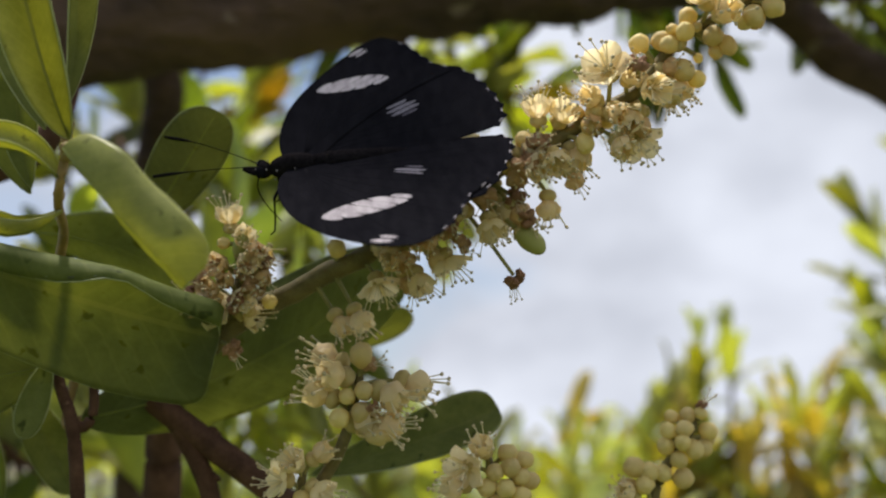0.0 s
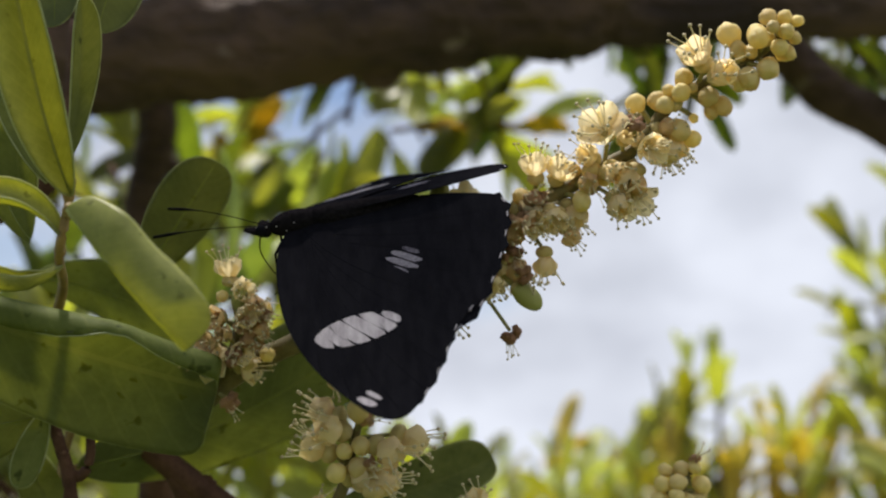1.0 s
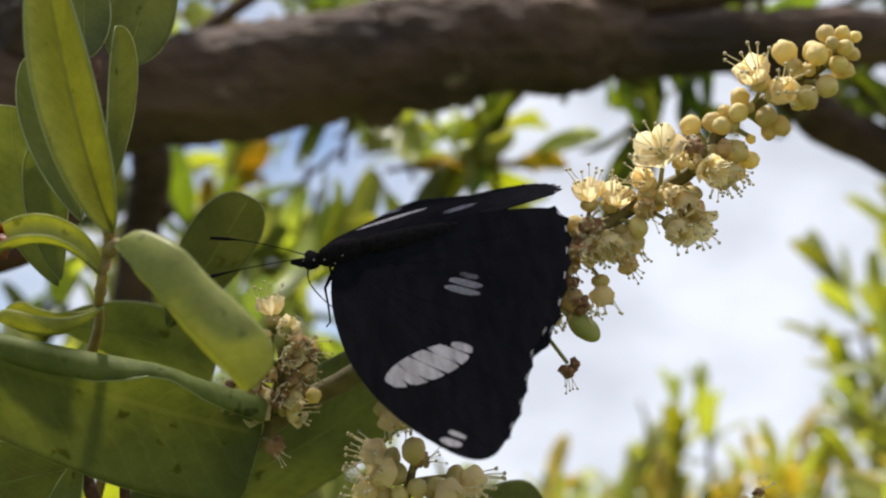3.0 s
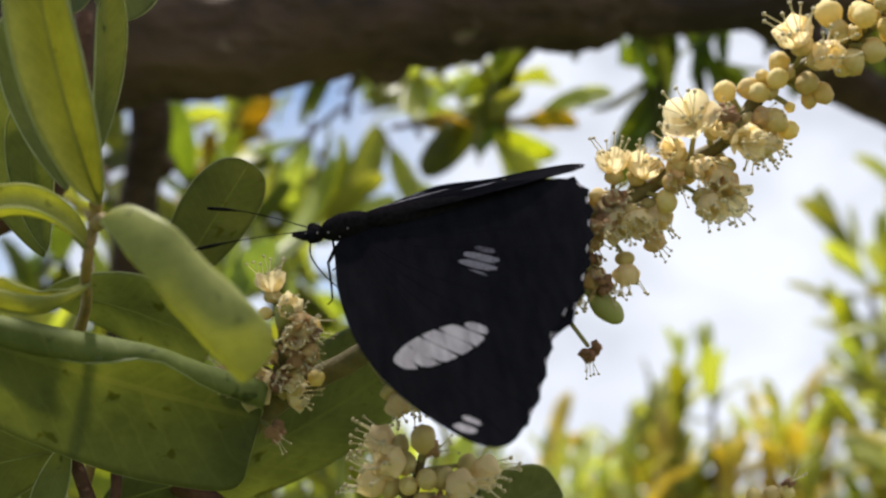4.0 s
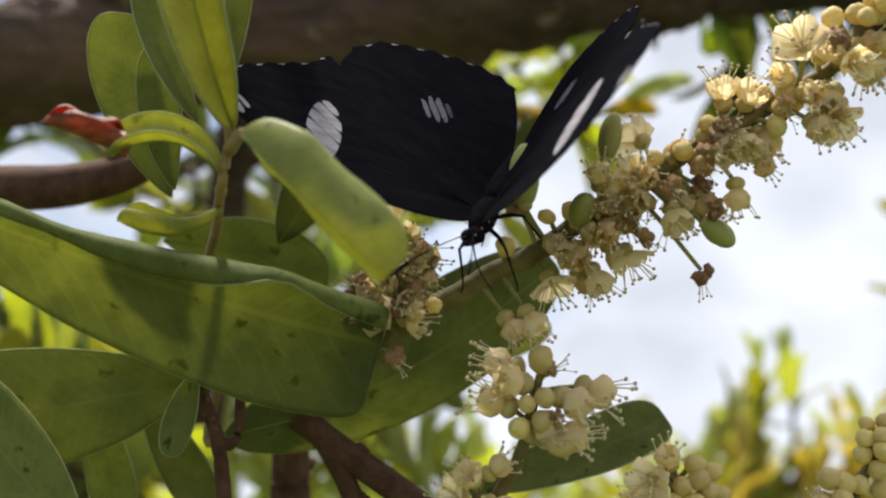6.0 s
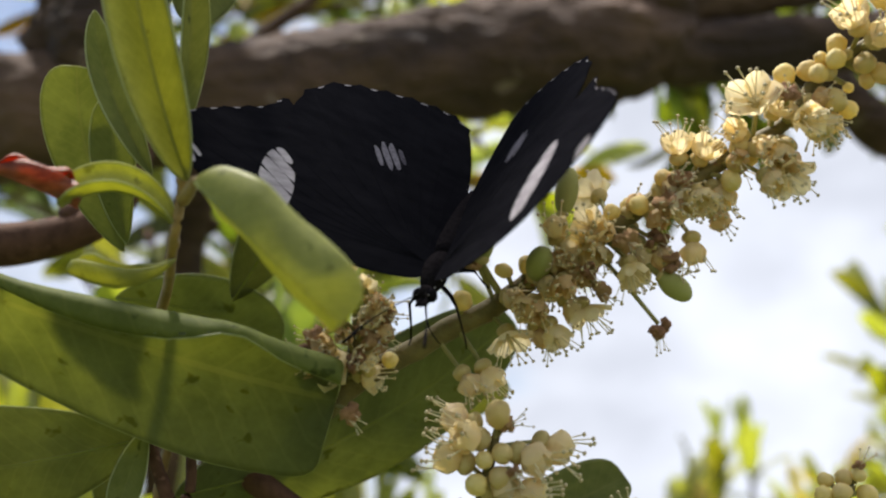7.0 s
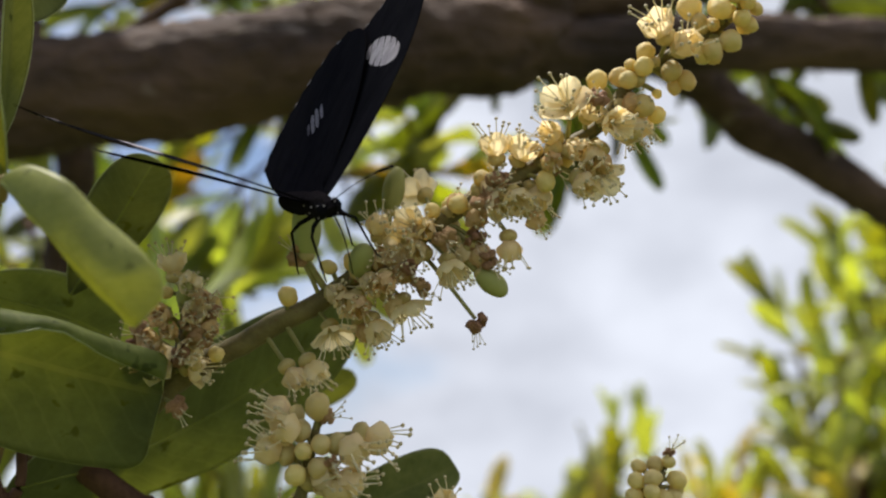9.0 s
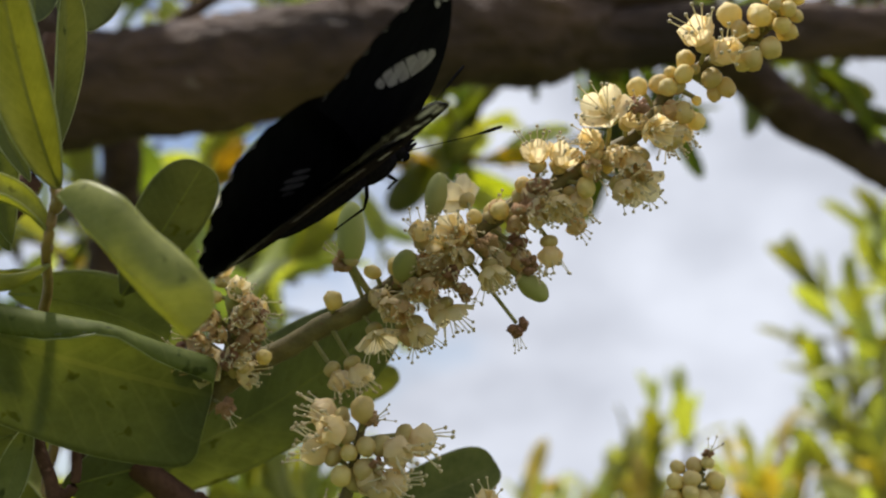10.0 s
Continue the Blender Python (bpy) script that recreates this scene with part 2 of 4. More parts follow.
def tube(bm, line, radii, sides=8, rough=0.0, grain=40.0, cap=True, ridge=0.0):
    """A round tube along a line, with knots and unevenness."""
    rings = []
    ref = Vector((0.13, 0.21, 1)).normalized()
    for i, p in enumerate(line):
        way = (line[min(i + 1, len(line) - 1)] - line[max(i - 1, 0)]).normalized()
        a = way.cross(ref if abs(way.dot(ref)) < 0.95 else Vector((1, 0, 0))).normalized()
        b = way.cross(a)
        u = i / (len(line) - 1) * (len(radii) - 1)
        k = min(int(u), len(radii) - 2)
        r = radii[k] + (radii[k + 1] - radii[k]) * (u - k)
        ring = []
        for j in range(sides):
            w = 2 * math.pi * j / sides
            d = a * math.cos(w) + b * math.sin(w)
            q = p + d * r
            if rough:
                q += d * r * rough * (noise.noise(q * grain) + 0.5 * noise.noise(q * grain * 3.1) + ridge * (abs(noise.noise(q * grain * 6.5)) - 0.25))
            ring.append(bm.verts.new(q))
        rings.append(ring)
    for s, t in zip(rings, rings[1:]):
        for j in range(sides):
            bm.faces.new((s[j], s[(j + 1) % sides], t[(j + 1) % sides], t[j]))
    if cap:
        bm.faces.new(rings[0][::-1])
        bm.faces.new(rings[-1])
    return bm


def blob(bm, at, size, seg=10, rings=7, turn=None, lump=0.0, seed=0.0):
    """A rounded, slightly uneven body."""
    t = Matrix.Translation(at) @ (turn or Matrix.Identity(4)) @ Matrix.Diagonal((*size, 1))
    made = bmesh.ops.create_uvsphere(bm, u_segments=seg, v_segments=rings, radius=1.0, matrix=t)
    if lump:
        c = Vector(at)
        for v in made["verts"]:
            v.co = c + (v.co - c) * (1 + lump * noise.noise((v.co - c) / max(size) * 1.7 + Vector((seed, seed, 0))))
    return bm


def facing(way, spin=0.0):
    """A turn that brings z to the way given."""
    return Vector(way).to_track_quat("Z", "Y").to_matrix().to_4x4() @ pose(0, 0, 0, 0, 0, spin)


def leaf_mesh(base, mid, tip, face, half, fold=10.0, rolls=(0.0, 0.0), rows=22, cols=7, thick=0.00035, blunt=0.42, narrow=0.75, wave=0.02, seed=0.0, edge=2, unroll=0.0, wobble=0.0, rim=None):
    """A leaf blade with thickness: its midrib runs from base over mid to tip, its upper side looks to face. The two halves
    rise by fold degrees and roll up by as many more as rolls says towards their margins. Upper side slot 0, under side slot 1."""
    bm = bmesh.new()
    uv = bm.loops.layers.uv.new("blade")
    base, mid, tip, face = Vector(base), Vector(mid), Vector(tip), Vector(face).normalized()
    length = (tip - base).length
    ctrl = mid * 2 - (base + tip) / 2
    peak = max((k / 50) ** narrow * (1 - k / 50) ** blunt for k in range(51))
    grid = []
    for i in range(rows + 1):
        s = 0.5 - 0.5 * math.cos(math.pi * i / rows)
        p = base * (1 - s) ** 2 + ctrl * 2 * s * (1 - s) + tip * s * s
        way = ((ctrl - base) * (1 - s) + (tip - ctrl) * s).normalized()
        side = way.cross(face).normalized()
        up = side.cross(way).normalized()
        w = half * max(s ** narrow * (1 - s) ** blunt / peak, 0.015)
        row = [None] * (2 * cols + 1)
        row[cols] = (p, up)
        for sgn, roll in ((-1, rolls[0]), (1, rolls[1])):
            q = p.copy()
            for j in range(1, cols + 1):
                v = j / cols
                a = radians(fold + roll * (1 - unroll * s) * (1 + wobble * noise.noise(Vector((s * 4.5, sgn, seed + 2.3)))) * v ** edge)
                q = q + (side * sgn * math.cos(a) + up * math.sin(a)) * (w / cols)
                n = up * math.cos(a) - side * sgn * math.sin(a)
                lift = wave * half * v * noise.noise(Vector((s * 5 + seed, sgn * 3.0 + v, seed)))
                row[cols + sgn * j] = (q + n * lift, n)
        grid.append((s, row))
    if rim is not None:  # the two margins, for whoever wants to edge the blade
        rim += [[row[0][0] for s, row in grid], [row[-1][0] for s, row in grid]]
    top = [[bm.verts.new(q + n * thick / 2) for q, n in row] for s, row in grid]
    low = [[bm.verts.new(q - n * thick / 2) for q, n in row] for s, row in grid]
    last = 2 * cols

    def quad(corners, places, slot):
        f = bm.faces.new(corners)
        f.material_index = slot
        for lp, (i, j) in zip(f.loops, places):
            lp[uv].uv = (grid[i][0], j / last)
    for i in range(rows):
        for j in range(last):
            c = [(i, j), (i + 1, j), (i + 1, j + 1), (i, j + 1)]
            quad([top[a][b] for a, b in c][::-1], c[::-1], 0)
            quad([low[a][b] for a, b in c], c, 1)
        for j in (0, last):
            c = [(i, j), (i + 1, j)]
            quad([top[i][j], top[i + 1][j], low[i + 1][j], low[i][j]], [c[0], c[1], c[1], c[0]], 1)
    for i in (0, rows):
        for j in range(last):
            quad([top[i][j], top[i][j + 1], low[i][j + 1], low[i][j]], [(i, j), (i, j + 1), (i, j + 1), (i, j)], 1)
    bmesh.ops.recalc_face_normals(bm, faces=bm.faces)
    return bm

# ---- ground ----
def build_ground():
    bm = bmesh.new()
    n, size = 40, 1500.0
    grid = [[bm.verts.new(((i / n - 0.5) * 2 * size, (j / n - 0.5) * 2 * size, 0)) for j in range(n + 1)] for i in range(n + 1)]
    for i in range(n):
        for j in range(n):
            bm.faces.new((grid[i][j], grid[i + 1][j], grid[i + 1][j + 1], grid[i][j + 1]))
    tagged(part("ground", bm, GRASS, None), "uneven grassy ground under the trees", "ground", kind="structure")


build_ground()


# ---- the tree's limbs ----
def limb(name, points, radii, label, sides=48, steps=150, rough=0.17, knots=(), material=None):
    """A limb with bark; knots are (place along it 0..1, turn in degrees, size mm)."""
    ob = thing(name, points[0], label, "branch")
    line = spline([mm(*p) - mm(*points[0]) for p in points], steps)
    bm = tube(bmesh.new(), line, [r / 1000 for r in radii], sides, rough, 22.0, ridge=0.9 if sides > 20 else 0.0)
    part("bark", bm, material or BARK, ob)
    for s, turn, size in knots:
        i = int(s * steps)
        u = s * (len(radii) - 1)
        r = radii[min(int(u), len(radii) - 1)] / 1000
        d = pose(0, 0, 0, 0, turn, 0) @ Vector((0, 0, 1))
        bm = blob(bmesh.new(), line[i] + d * r * 0.9, (size / 1000 * 1.3, size / 1000, size / 1000), 14, 10, None, 0.5, s * 9)
        part("knot", bm, material or BARK, ob)
    return ob


limb("branch", [(-330, 560, 78), (-240, 552, 99), (-165, 550, 103), (-92, 550, 110), (-7, 550, 121.5), (58, 550, 128.5), (83, 550, 129.5), (97, 551, 125.5), (166, 552, 129), (257, 555, 128), (420, 560, 120)],
     [36, 31, 27, 26.5, 27, 25, 21, 15.5, 14, 13, 12], "thick grey-brown rough tree branch running across above the flowers", knots=((0.46, 10, 13), (0.20, -35, 12), (0.57, 5, 17), (0.61, 10, 13), (0.36, 150, 8), (0.42, -30, 9)))
limb("branch", [(-66, 549, 122), (-50, 546, 131), (-20, 544, 138), (46, 548, 147), (110, 556, 153), (200, 575, 172)], [7, 11, 11.5, 11, 12, 11], "grey-brown side branch forking off along the thick branch", knots=((0.62, 20, 9), (0.75, 60, 8)))
limb("branch", [(-160, 600, 118), (-134, 600, 136), (-91, 600, 166), (-60, 604, 190)], [4.5, 4.2, 3.8, 3.2], "slim grey twig slanting up behind the thick branch", 14, 30, 0.06, ((0.5, 30, 2.5),))
limb("branch", [(120, 570, 137), (157, 600, 138), (190, 620, 119), (215, 620, 97), (243, 620, 83), (290, 625, 53), (370, 640, 10)], [17, 15, 13, 12, 12, 11, 10],
     "bare brown branch forking downward from the thick branch", knots=((0.35, -40, 7), (0.6, 120, 5)))
limb("branch", [(-158, 552, 100), (-176, 552, 128), (-178, 556, 152), (-166, 565, 190), (-150, 580, 240)], [25, 27, 25, 24, 22], "grey-brown limb rising from the thick branch", knots=((0.28, -75, 14), (0.42, -60, 10)))
limb("branch", [(-180, 640, 150), (-155, 640, 90), (-165, 650, 30), (-175, 660, -60), (-180, 670, -200)], [10, 11, 11, 12, 13], "slim pale branch hanging behind the leaves", 16, 40, knots=((0.4, 80, 5),))
limb("branch", [(-190, 300, 14), (-149, 300, 18), (-125, 300, 19), (-106, 300, 25), (-97, 300, 40), (-95, 302, 70)], [6.5, 6, 5.5, 4, 2.5, 2], "smooth reddish-brown twig behind the young leaves", 14, 40, 0.04, ((0.5, 0, 2.5),), material=TWIG_BARK)
limb("branch", [(-80, 302, -170), (-76, 300, -100), (-73, 300, -60), (-72, 296, -40)], [6, 5.5, 5, 4], "dark brown upright twig under the leaves", 12, 30, 0.05, ((0.75, 40, 2.2),), material=TWIG_BARK)
limb("branch", [(-8, 252, -78), (-37, 250, -53), (-53, 250, -41), (-66.6, 250, -30.3), (-80, 246, -18)], [3.2, 3.0, 2.8, 2.6, 2.2], "dark brown woody twig carrying the leaves", 12, 40, 0.06, ((0.45, 0, 1.3), (0.6, 170, 1.2)), material=TWIG_BARK)
limb("branch", [(-57, 250, -39), (-53, 250, -47), (-50, 250, -57), (-49, 250, -80)], [2.4, 2.2, 2.2, 2.0], "short dark side twig", 12, 30, 0.06, ((0.5, 60, 1.0),), material=TWIG_BARK)

# the trunk that carries the branches, beyond the view
limb("tree_trunk", [(-700, 700, -1760), (-690, 690, -1100), (-640, 655, -500), (-520, 610, -90), (-330, 560, 78)], [105, 88, 72, 50, 36], "rough grey-brown tree trunk leaning towards its branch", knots=((0.4, 60, 30),))

# ---- leaves near the butterfly ----
def near_leaf(label, base, mid, tip, face, half, fold=10.0, rolls=(0, 0), young=False, stalk=None, dead=False, ribbed=True, crease=False, **more):
    ob = thing("leaf", base, label, "leaf", "leaves round the flowers")
    b, rim = mm(*base), []
    bm = leaf_mesh(mm(*base) - b, mm(*mid) - b, mm(*tip) - b, face, half / 1000, fold, rolls, rim=rim, **more)
    part("blade", bm, [LEAF_DEAD, LEAF_DEAD] if dead else [LEAF_YOUNG, LEAF_YOUNG] if young else [LEAF_TOP, LEAF_UNDER], ob)
    # pale tubes along the margins stand in for light caught by the edges
    for line in rim if not dead else ():
        part("margin", tube(bmesh.new(), line, [0.00010, 0.00020, 0.00020, 0.00010], 5), LEAF_RIM_LIGHT, ob, "pale leaf margin coloured as a backlit edge highlight")
    # midrib on the under side
    ctrl = mm(*mid) * 2 - (mm(*base) + mm(*tip)) / 2
    rib = [(mm(*base) * (1 - s) ** 2 + ctrl * 2 * s * (1 - s) + mm(*tip) * s * s) - b - Vector(face).normalized() * 0.00016 for s in (0, 0.2, 0.4, 0.6, 0.8, 0.95)]
    if ribbed:
        part("midrib", tube(bmesh.new(), rib, [0.0003, 0.0002, 0.00012, 0.00006], 6), LEAF_DEAD if dead else MIDRIB, ob)
    if crease:
        part("midrib", tube(bmesh.new(), [q + Vector(face).normalized() * 0.00032 for q in rib], [0.0004, 0.0003, 0.0002, 0.0001], 6), MIDRIB, ob)
    if stalk:
        line = spline([Vector((0, 0, 0)), *[mm(*p) - b for p in stalk]], 10)
        part("petiole", tube(bmesh.new(), line, [0.0008, 0.0009, 0.0012], 8), PETIOLE, ob)
    return ob


# face: the way the upper side looks, in the frame of the first eye
near_leaf("large broad green leaf with its upper margin rolled over", (-124, 212, 12), (-84, 217, -4.5), (-43, 222, -17), (0.10, 0.85, 0.5), 18.5, -4, (-15, -200), edge=3, unroll=0.40, wobble=0.45, ribbed=False, wave=0.14, blunt=0.10, narrow=0.5, rows=30, cols=12, stalk=[(-140, 225, 20)])
near_leaf("young yellow-green leaf folded along its midrib", (-58.6, 178.5, 16.0), (-48.3, 171, 6.0), (-37.6, 169.5, -4.8), (0.25, 0.80, 0.55), 7.3, 26, (32, 55), True, wave=0.16, blunt=0.16, narrow=0.26, rows=30, cols=12, edge=1.5, wobble=0.4, stalk=[(-60, 184, 16.5), (-64.5, 198, 16)])
near_leaf("tall upright young green leaf", (-64, 198, 19), (-68.5, 193, 37), (-73, 190, 63), (0.22, -0.95, 0.1), 7.2, 46, (-12, 30), True, crease=True, blunt=0.55, edge=3, rows=26)
near_leaf("narrow upright green leaf", (-68, 209, 26), (-66, 209, 43), (-65, 205, 55), (0.8, -0.5, 0.1), 3.6, 22)
near_leaf("narrow upright green leaf half hidden by its neighbour", (-73, 212, 22), (-81, 214, 38), (-84, 216, 52), (0.5, -0.8, 0.1), 3.2, 20, blunt=0.75)
near_leaf("broad rounded dark green leaf", (-84, 235, 11), (-91, 235, 30), (-92, 232, 46), (-0.1, -1, 0.15), 7.2, 8, blunt=0.3)
near_leaf("small rounded dark green leaf", (-82, 230, 12), (-84, 228, 26), (-83, 226, 39), (0.3, -1, 0.1), 4.2, 12, blunt=0.35)
near_leaf("green leaf hanging above the young shoot", (-62, 235, 78), (-67, 235, 66), (-70, 233, 54), (0.1, 0.9, 0.4), 6.5, 6, blunt=0.5)
near_leaf("small green leaf hanging above the young shoot", (-76, 225, 75), (-76, 225, 64), (-75, 222, 53), (0.1, 0.9, 0.3), 5.0, 6, blunt=0.5)
near_leaf("small curled leaf with a dried tip", (-66, 201, 11.5), (-74, 198, 17.5), (-83.5, 197, 15), (0.0, -0.45, 0.9), 5.2, 24, (30, 70), True, blunt=0.35)
near_leaf("dried reddish-brown curled leaf tip", (-81.5, 199, 15.3), (-87, 197, 18), (-93.5, 195, 20.6), (0.0, -0.6, 0.8), 6.4, 38, (110, 150), dead=True, wave=0.35, wobble=0.3, blunt=0.45, narrow=0.35, rows=30, cols=10)
near_leaf("small cupped yellow-green leaf", (-67, 203, 7), (-74, 200, 2.5), (-83, 199, 5.0), (0.0, -0.3, 0.95), 4.8, 32, (75, 85), True, blunt=0.2, wave=0.2)
near_leaf("sunlit green leaf behind the folded one", (-67, 255, 2), (-57, 250, 16), (-48, 246, 29), (-0.25, 0.8, 0.5), 7.5, 6, blunt=0.4)
near_leaf("broad sunlit green leaf under the young shoot", (-93, 262, 3.3), (-75.5, 262, 0), (-58, 260, -7.8), (0.1, 0.75, 0.6), 10.5, 4, blunt=0.3)
near_leaf("large green leaf under the flower stem, seen from below", (-76, 242, -36), (-43, 256, -26), (-9, 262, -3), (-0.25, 0.75, 0.6), 15.0, 3, (0, 30), blunt=0.4, narrow=0.6, rows=30, cols=9, stalk=[(-80, 244, -37), (-78, 248, -24)])
near_leaf("glossy dark green leaf with a rounded tip", (-29, 252, -50), (-6, 250, -42.5), (12, 250, -35), (-0.2, -0.62, 0.75), 7.8, 12, blunt=0.3)
near_leaf("large green leaf seen from below", (-79, 236, -24), (-107, 235, -29), (-137, 240, -33), (0.1, 0.85, 0.4), 13.5, 4, blunt=0.35)
near_leaf("green leaf low beside the twig", (-95, 214, -52), (-108, 215, -36), (-125, 215, -17), (0.5, -0.7, 0.4), 8.0, 8)
near_leaf("small narrow green leaf pointing down", (-79, 232, -22), (-82, 232, -30), (-84, 230, -38), (0.4, -0.9, 0.1), 3.0, 10)
near_leaf("pale striped green leaf hanging low", (-98, 262, -31), (-91, 262, -43), (-84, 262, -56), (0.3, -0.9, 0.3), 5.0, 10)
near_leaf("pale green leaf hanging low", (-110, 264, -30), (-106, 262, -45), (-103, 262, -60), (0.3, -0.9, 0.3), 5.0, 10)
near_leaf("bright green leaf behind the flowers", (-32, 300, -27), (-20, 300, -23), (-8, 300, -18), (0.1, 0.8, 0.5), 5.0, 6)


def build_shoot():
    ob = thing("shoot", (-75, 236, -45), "slender reddish-brown young shoot with leaf joints", "twig")
    b = mm(-75, 236, -45)
    pts = [(-74, 236, -75), (-75, 236, -48), (-76, 236, -36), (-79, 236, -26), (-80, 234, -10), (-73, 222, 2), (-67, 201, 8.5), (-65, 199, 17), (-64, 198, 22)]
    part("stem", tube(bmesh.new(), spline([mm(*p) - b for p in pts[:5]], 30), [0.0016, 0.0015, 0.0013, 0.0011], 10, 0.12, 300), TWIG_BARK, ob, "dark red-brown lower stem")
    part("stem", tube(bmesh.new(), spline([mm(*p) - b for p in pts[4:]], 30), [0.0011, 0.0009, 0.0008, 0.0008], 10, 0.12, 300), PETIOLE, ob, "yellow-brown young stem")
    loop = [(-76, 236, -36), (-74, 237, -37), (-72, 237, -34), (-72, 238, -26)]
    part("side_stalk", tube(bmesh.new(), spline([mm(*p) - b for p in loop], 14), [0.0013, 0.0011, 0.001], 8, 0.1, 300), TWIG_BARK, ob)
    for p in ((-66.6, 200.6, 9.5), (-64.6, 198.6, 19), (-76, 236, -36)):
        part("joint", blob(bmesh.new(), mm(*p) - b, (0.0011, 0.0011, 0.0012), 10, 7, None, 0.3), PETIOLE, ob)


build_shoot()


# ---- flower spikes ----
def petal_mesh(name, length, width, cup, material):
    """A rounded petal that leaves the middle sideways and bends up into a cup."""
    bm = bmesh.new()
    rows, cols = 6, 2
    g = []
    y, z, a = 0.0005, 0.0, cup * 0.35
    for i in range(rows + 1):
        s = i / rows
        w = width * max(0.22, (0.35 + 0.65 * min(1.0, s / 0.55)) * math.sqrt(max(0.0, 1 - s ** 4)))
        a = cup * min(1.15, 0.35 + 1.4 * s) - 0.5 * max(0.0, s - 0.75)
        row = []
        for j in range(-cols, cols + 1):
            v = j / cols
            lift = 0.38 * width * v * v + 0.00012 * noise.noise(Vector((v * 3 + cup * 9, s * 4, cup)))
            row.append(bm.verts.new((w * v, y - math.sin(a) * lift, z + math.cos(a) * lift)))
        g.append(row)
        y, z = y + math.cos(a) * length / rows, z + math.sin(a) * length / rows
    for a, b in zip(g, g[1:]):
        for j in range(2 * cols):
            bm.faces.new((a[j], a[j + 1], b[j + 1], b[j]))
    me = bpy.data.meshes.new(name)
    bm.to_mesh(me)
    bm.free()
    me.materials.append(material)
    me.polygons.foreach_set("use_smooth", [True] * len(me.polygons))
    return me


def stored(name, bm, *materials):
    me = bpy.data.meshes.new(name)
    bm.to_mesh(me)
    bm.free()
    for mt in materials:
        me.materials.append(mt)
    me.polygons.foreach_set("use_smooth", [True] * len(me.polygons))
    return me


def stamen_mesh(n, length, spread, seed):
    rnd = random.Random(seed)
    bm = bmesh.new()
    for k in range(n):
        a = 2 * math.pi * (k + rnd.random() * 0.6) / n
        out = spread * (0.5 + 0.7 * rnd.random())
        ln = length * (0.7 + 0.45 * rnd.random())
        d = Vector((math.cos(a) * out, math.sin(a) * out, 1)).normalized()
        bend = Vector((math.cos(a + 1), math.sin(a + 1), 0.4)) * ln * 0.12 * rnd.uniform(-1, 1)
        line = [d * 0.0004, d * ln * 0.5 + bend, d * ln]
        start = len(bm.faces)
        tube(bm, line, [0.00011, 0.00009], 4, cap=False)
        bm.faces.ensure_lookup_table()
        before = len(bm.faces)
        blob(bm, d * ln, (0.00032, 0.00032, 0.00027), 6, 4)
        bm.faces.ensure_lookup_table()
        for f in bm.faces[before:]:
            f.material_index = 1
    return stored("stamen_tuft", bm, STAMEN, ANTHER)


def make_flower_meshes():
    kit = {}
    kit["petal"] = [petal_mesh("petal", 0.0042, 0.0021, c, PETAL) for c in (0.5, 1.05, 1.45)]
    kit["old"] = [petal_mesh("petal", 0.0040, 0.0021, c, PETAL_OLD) for c in (1.1, 1.5)]
    kit["stamen_tuft"] = [stamen_mesh(10, 0.0060, 0.55, s) for s in range(3)]
    kit["few"] = [stamen_mesh(5, 0.0056, 0.42, s + 9) for s in range(2)]
    cup = bmesh.new()
    blob(cup, (0, 0, -0.0003), (0.0016, 0.0016, 0.0012), 10, 7, None, 0.1)
    kit["calyx"] = stored("calyx", cup, CALYX)
    kit["bud"] = []
    for k in range(3):
        bm = blob(bmesh.new(), (0, 0, 0), (1, 1, 1.04 + 0.10 * k), 14, 10, None, 0.13, k * 3.3)
        for v in bm.verts:  # a shallow star of seams at the crown
            if v.co.z > 0.35:
                v.co *= 1 - 0.12 * (0.5 + 0.5 * math.cos(5 * math.atan2(v.co.y, v.co.x))) * (v.co.z - 0.35)
        kit["bud"].append(stored("bud", bm, BUD))
    kit["withered"] = []
    for k in range(3):
        bm = bmesh.new()
        rnd = random.Random(k + 40)
        for j in range(9):
            d = Vector((rnd.gauss(0, 1), rnd.gauss(0, 1), rnd.gauss(0.2, 0.8))).normalized()
            blob(bm, d * 0.55, (rnd.uniform(0.3, 0.5), rnd.uniform(0.25, 0.45), rnd.uniform(0.2, 0.45)), 8, 6, facing(d, j * 50), 0.5, j + k)
        kit["withered"].append(stored("withered_flower", bm, WITHERED))
    fruit = blob(bmesh.new(), (0, 0, 0), (0.62, 0.62, 1.0), 16, 12, None, 0.05)
    kit["fruit"] = stored("fruit", fruit, FRUIT)
    return kit


KIT = make_flower_meshes()


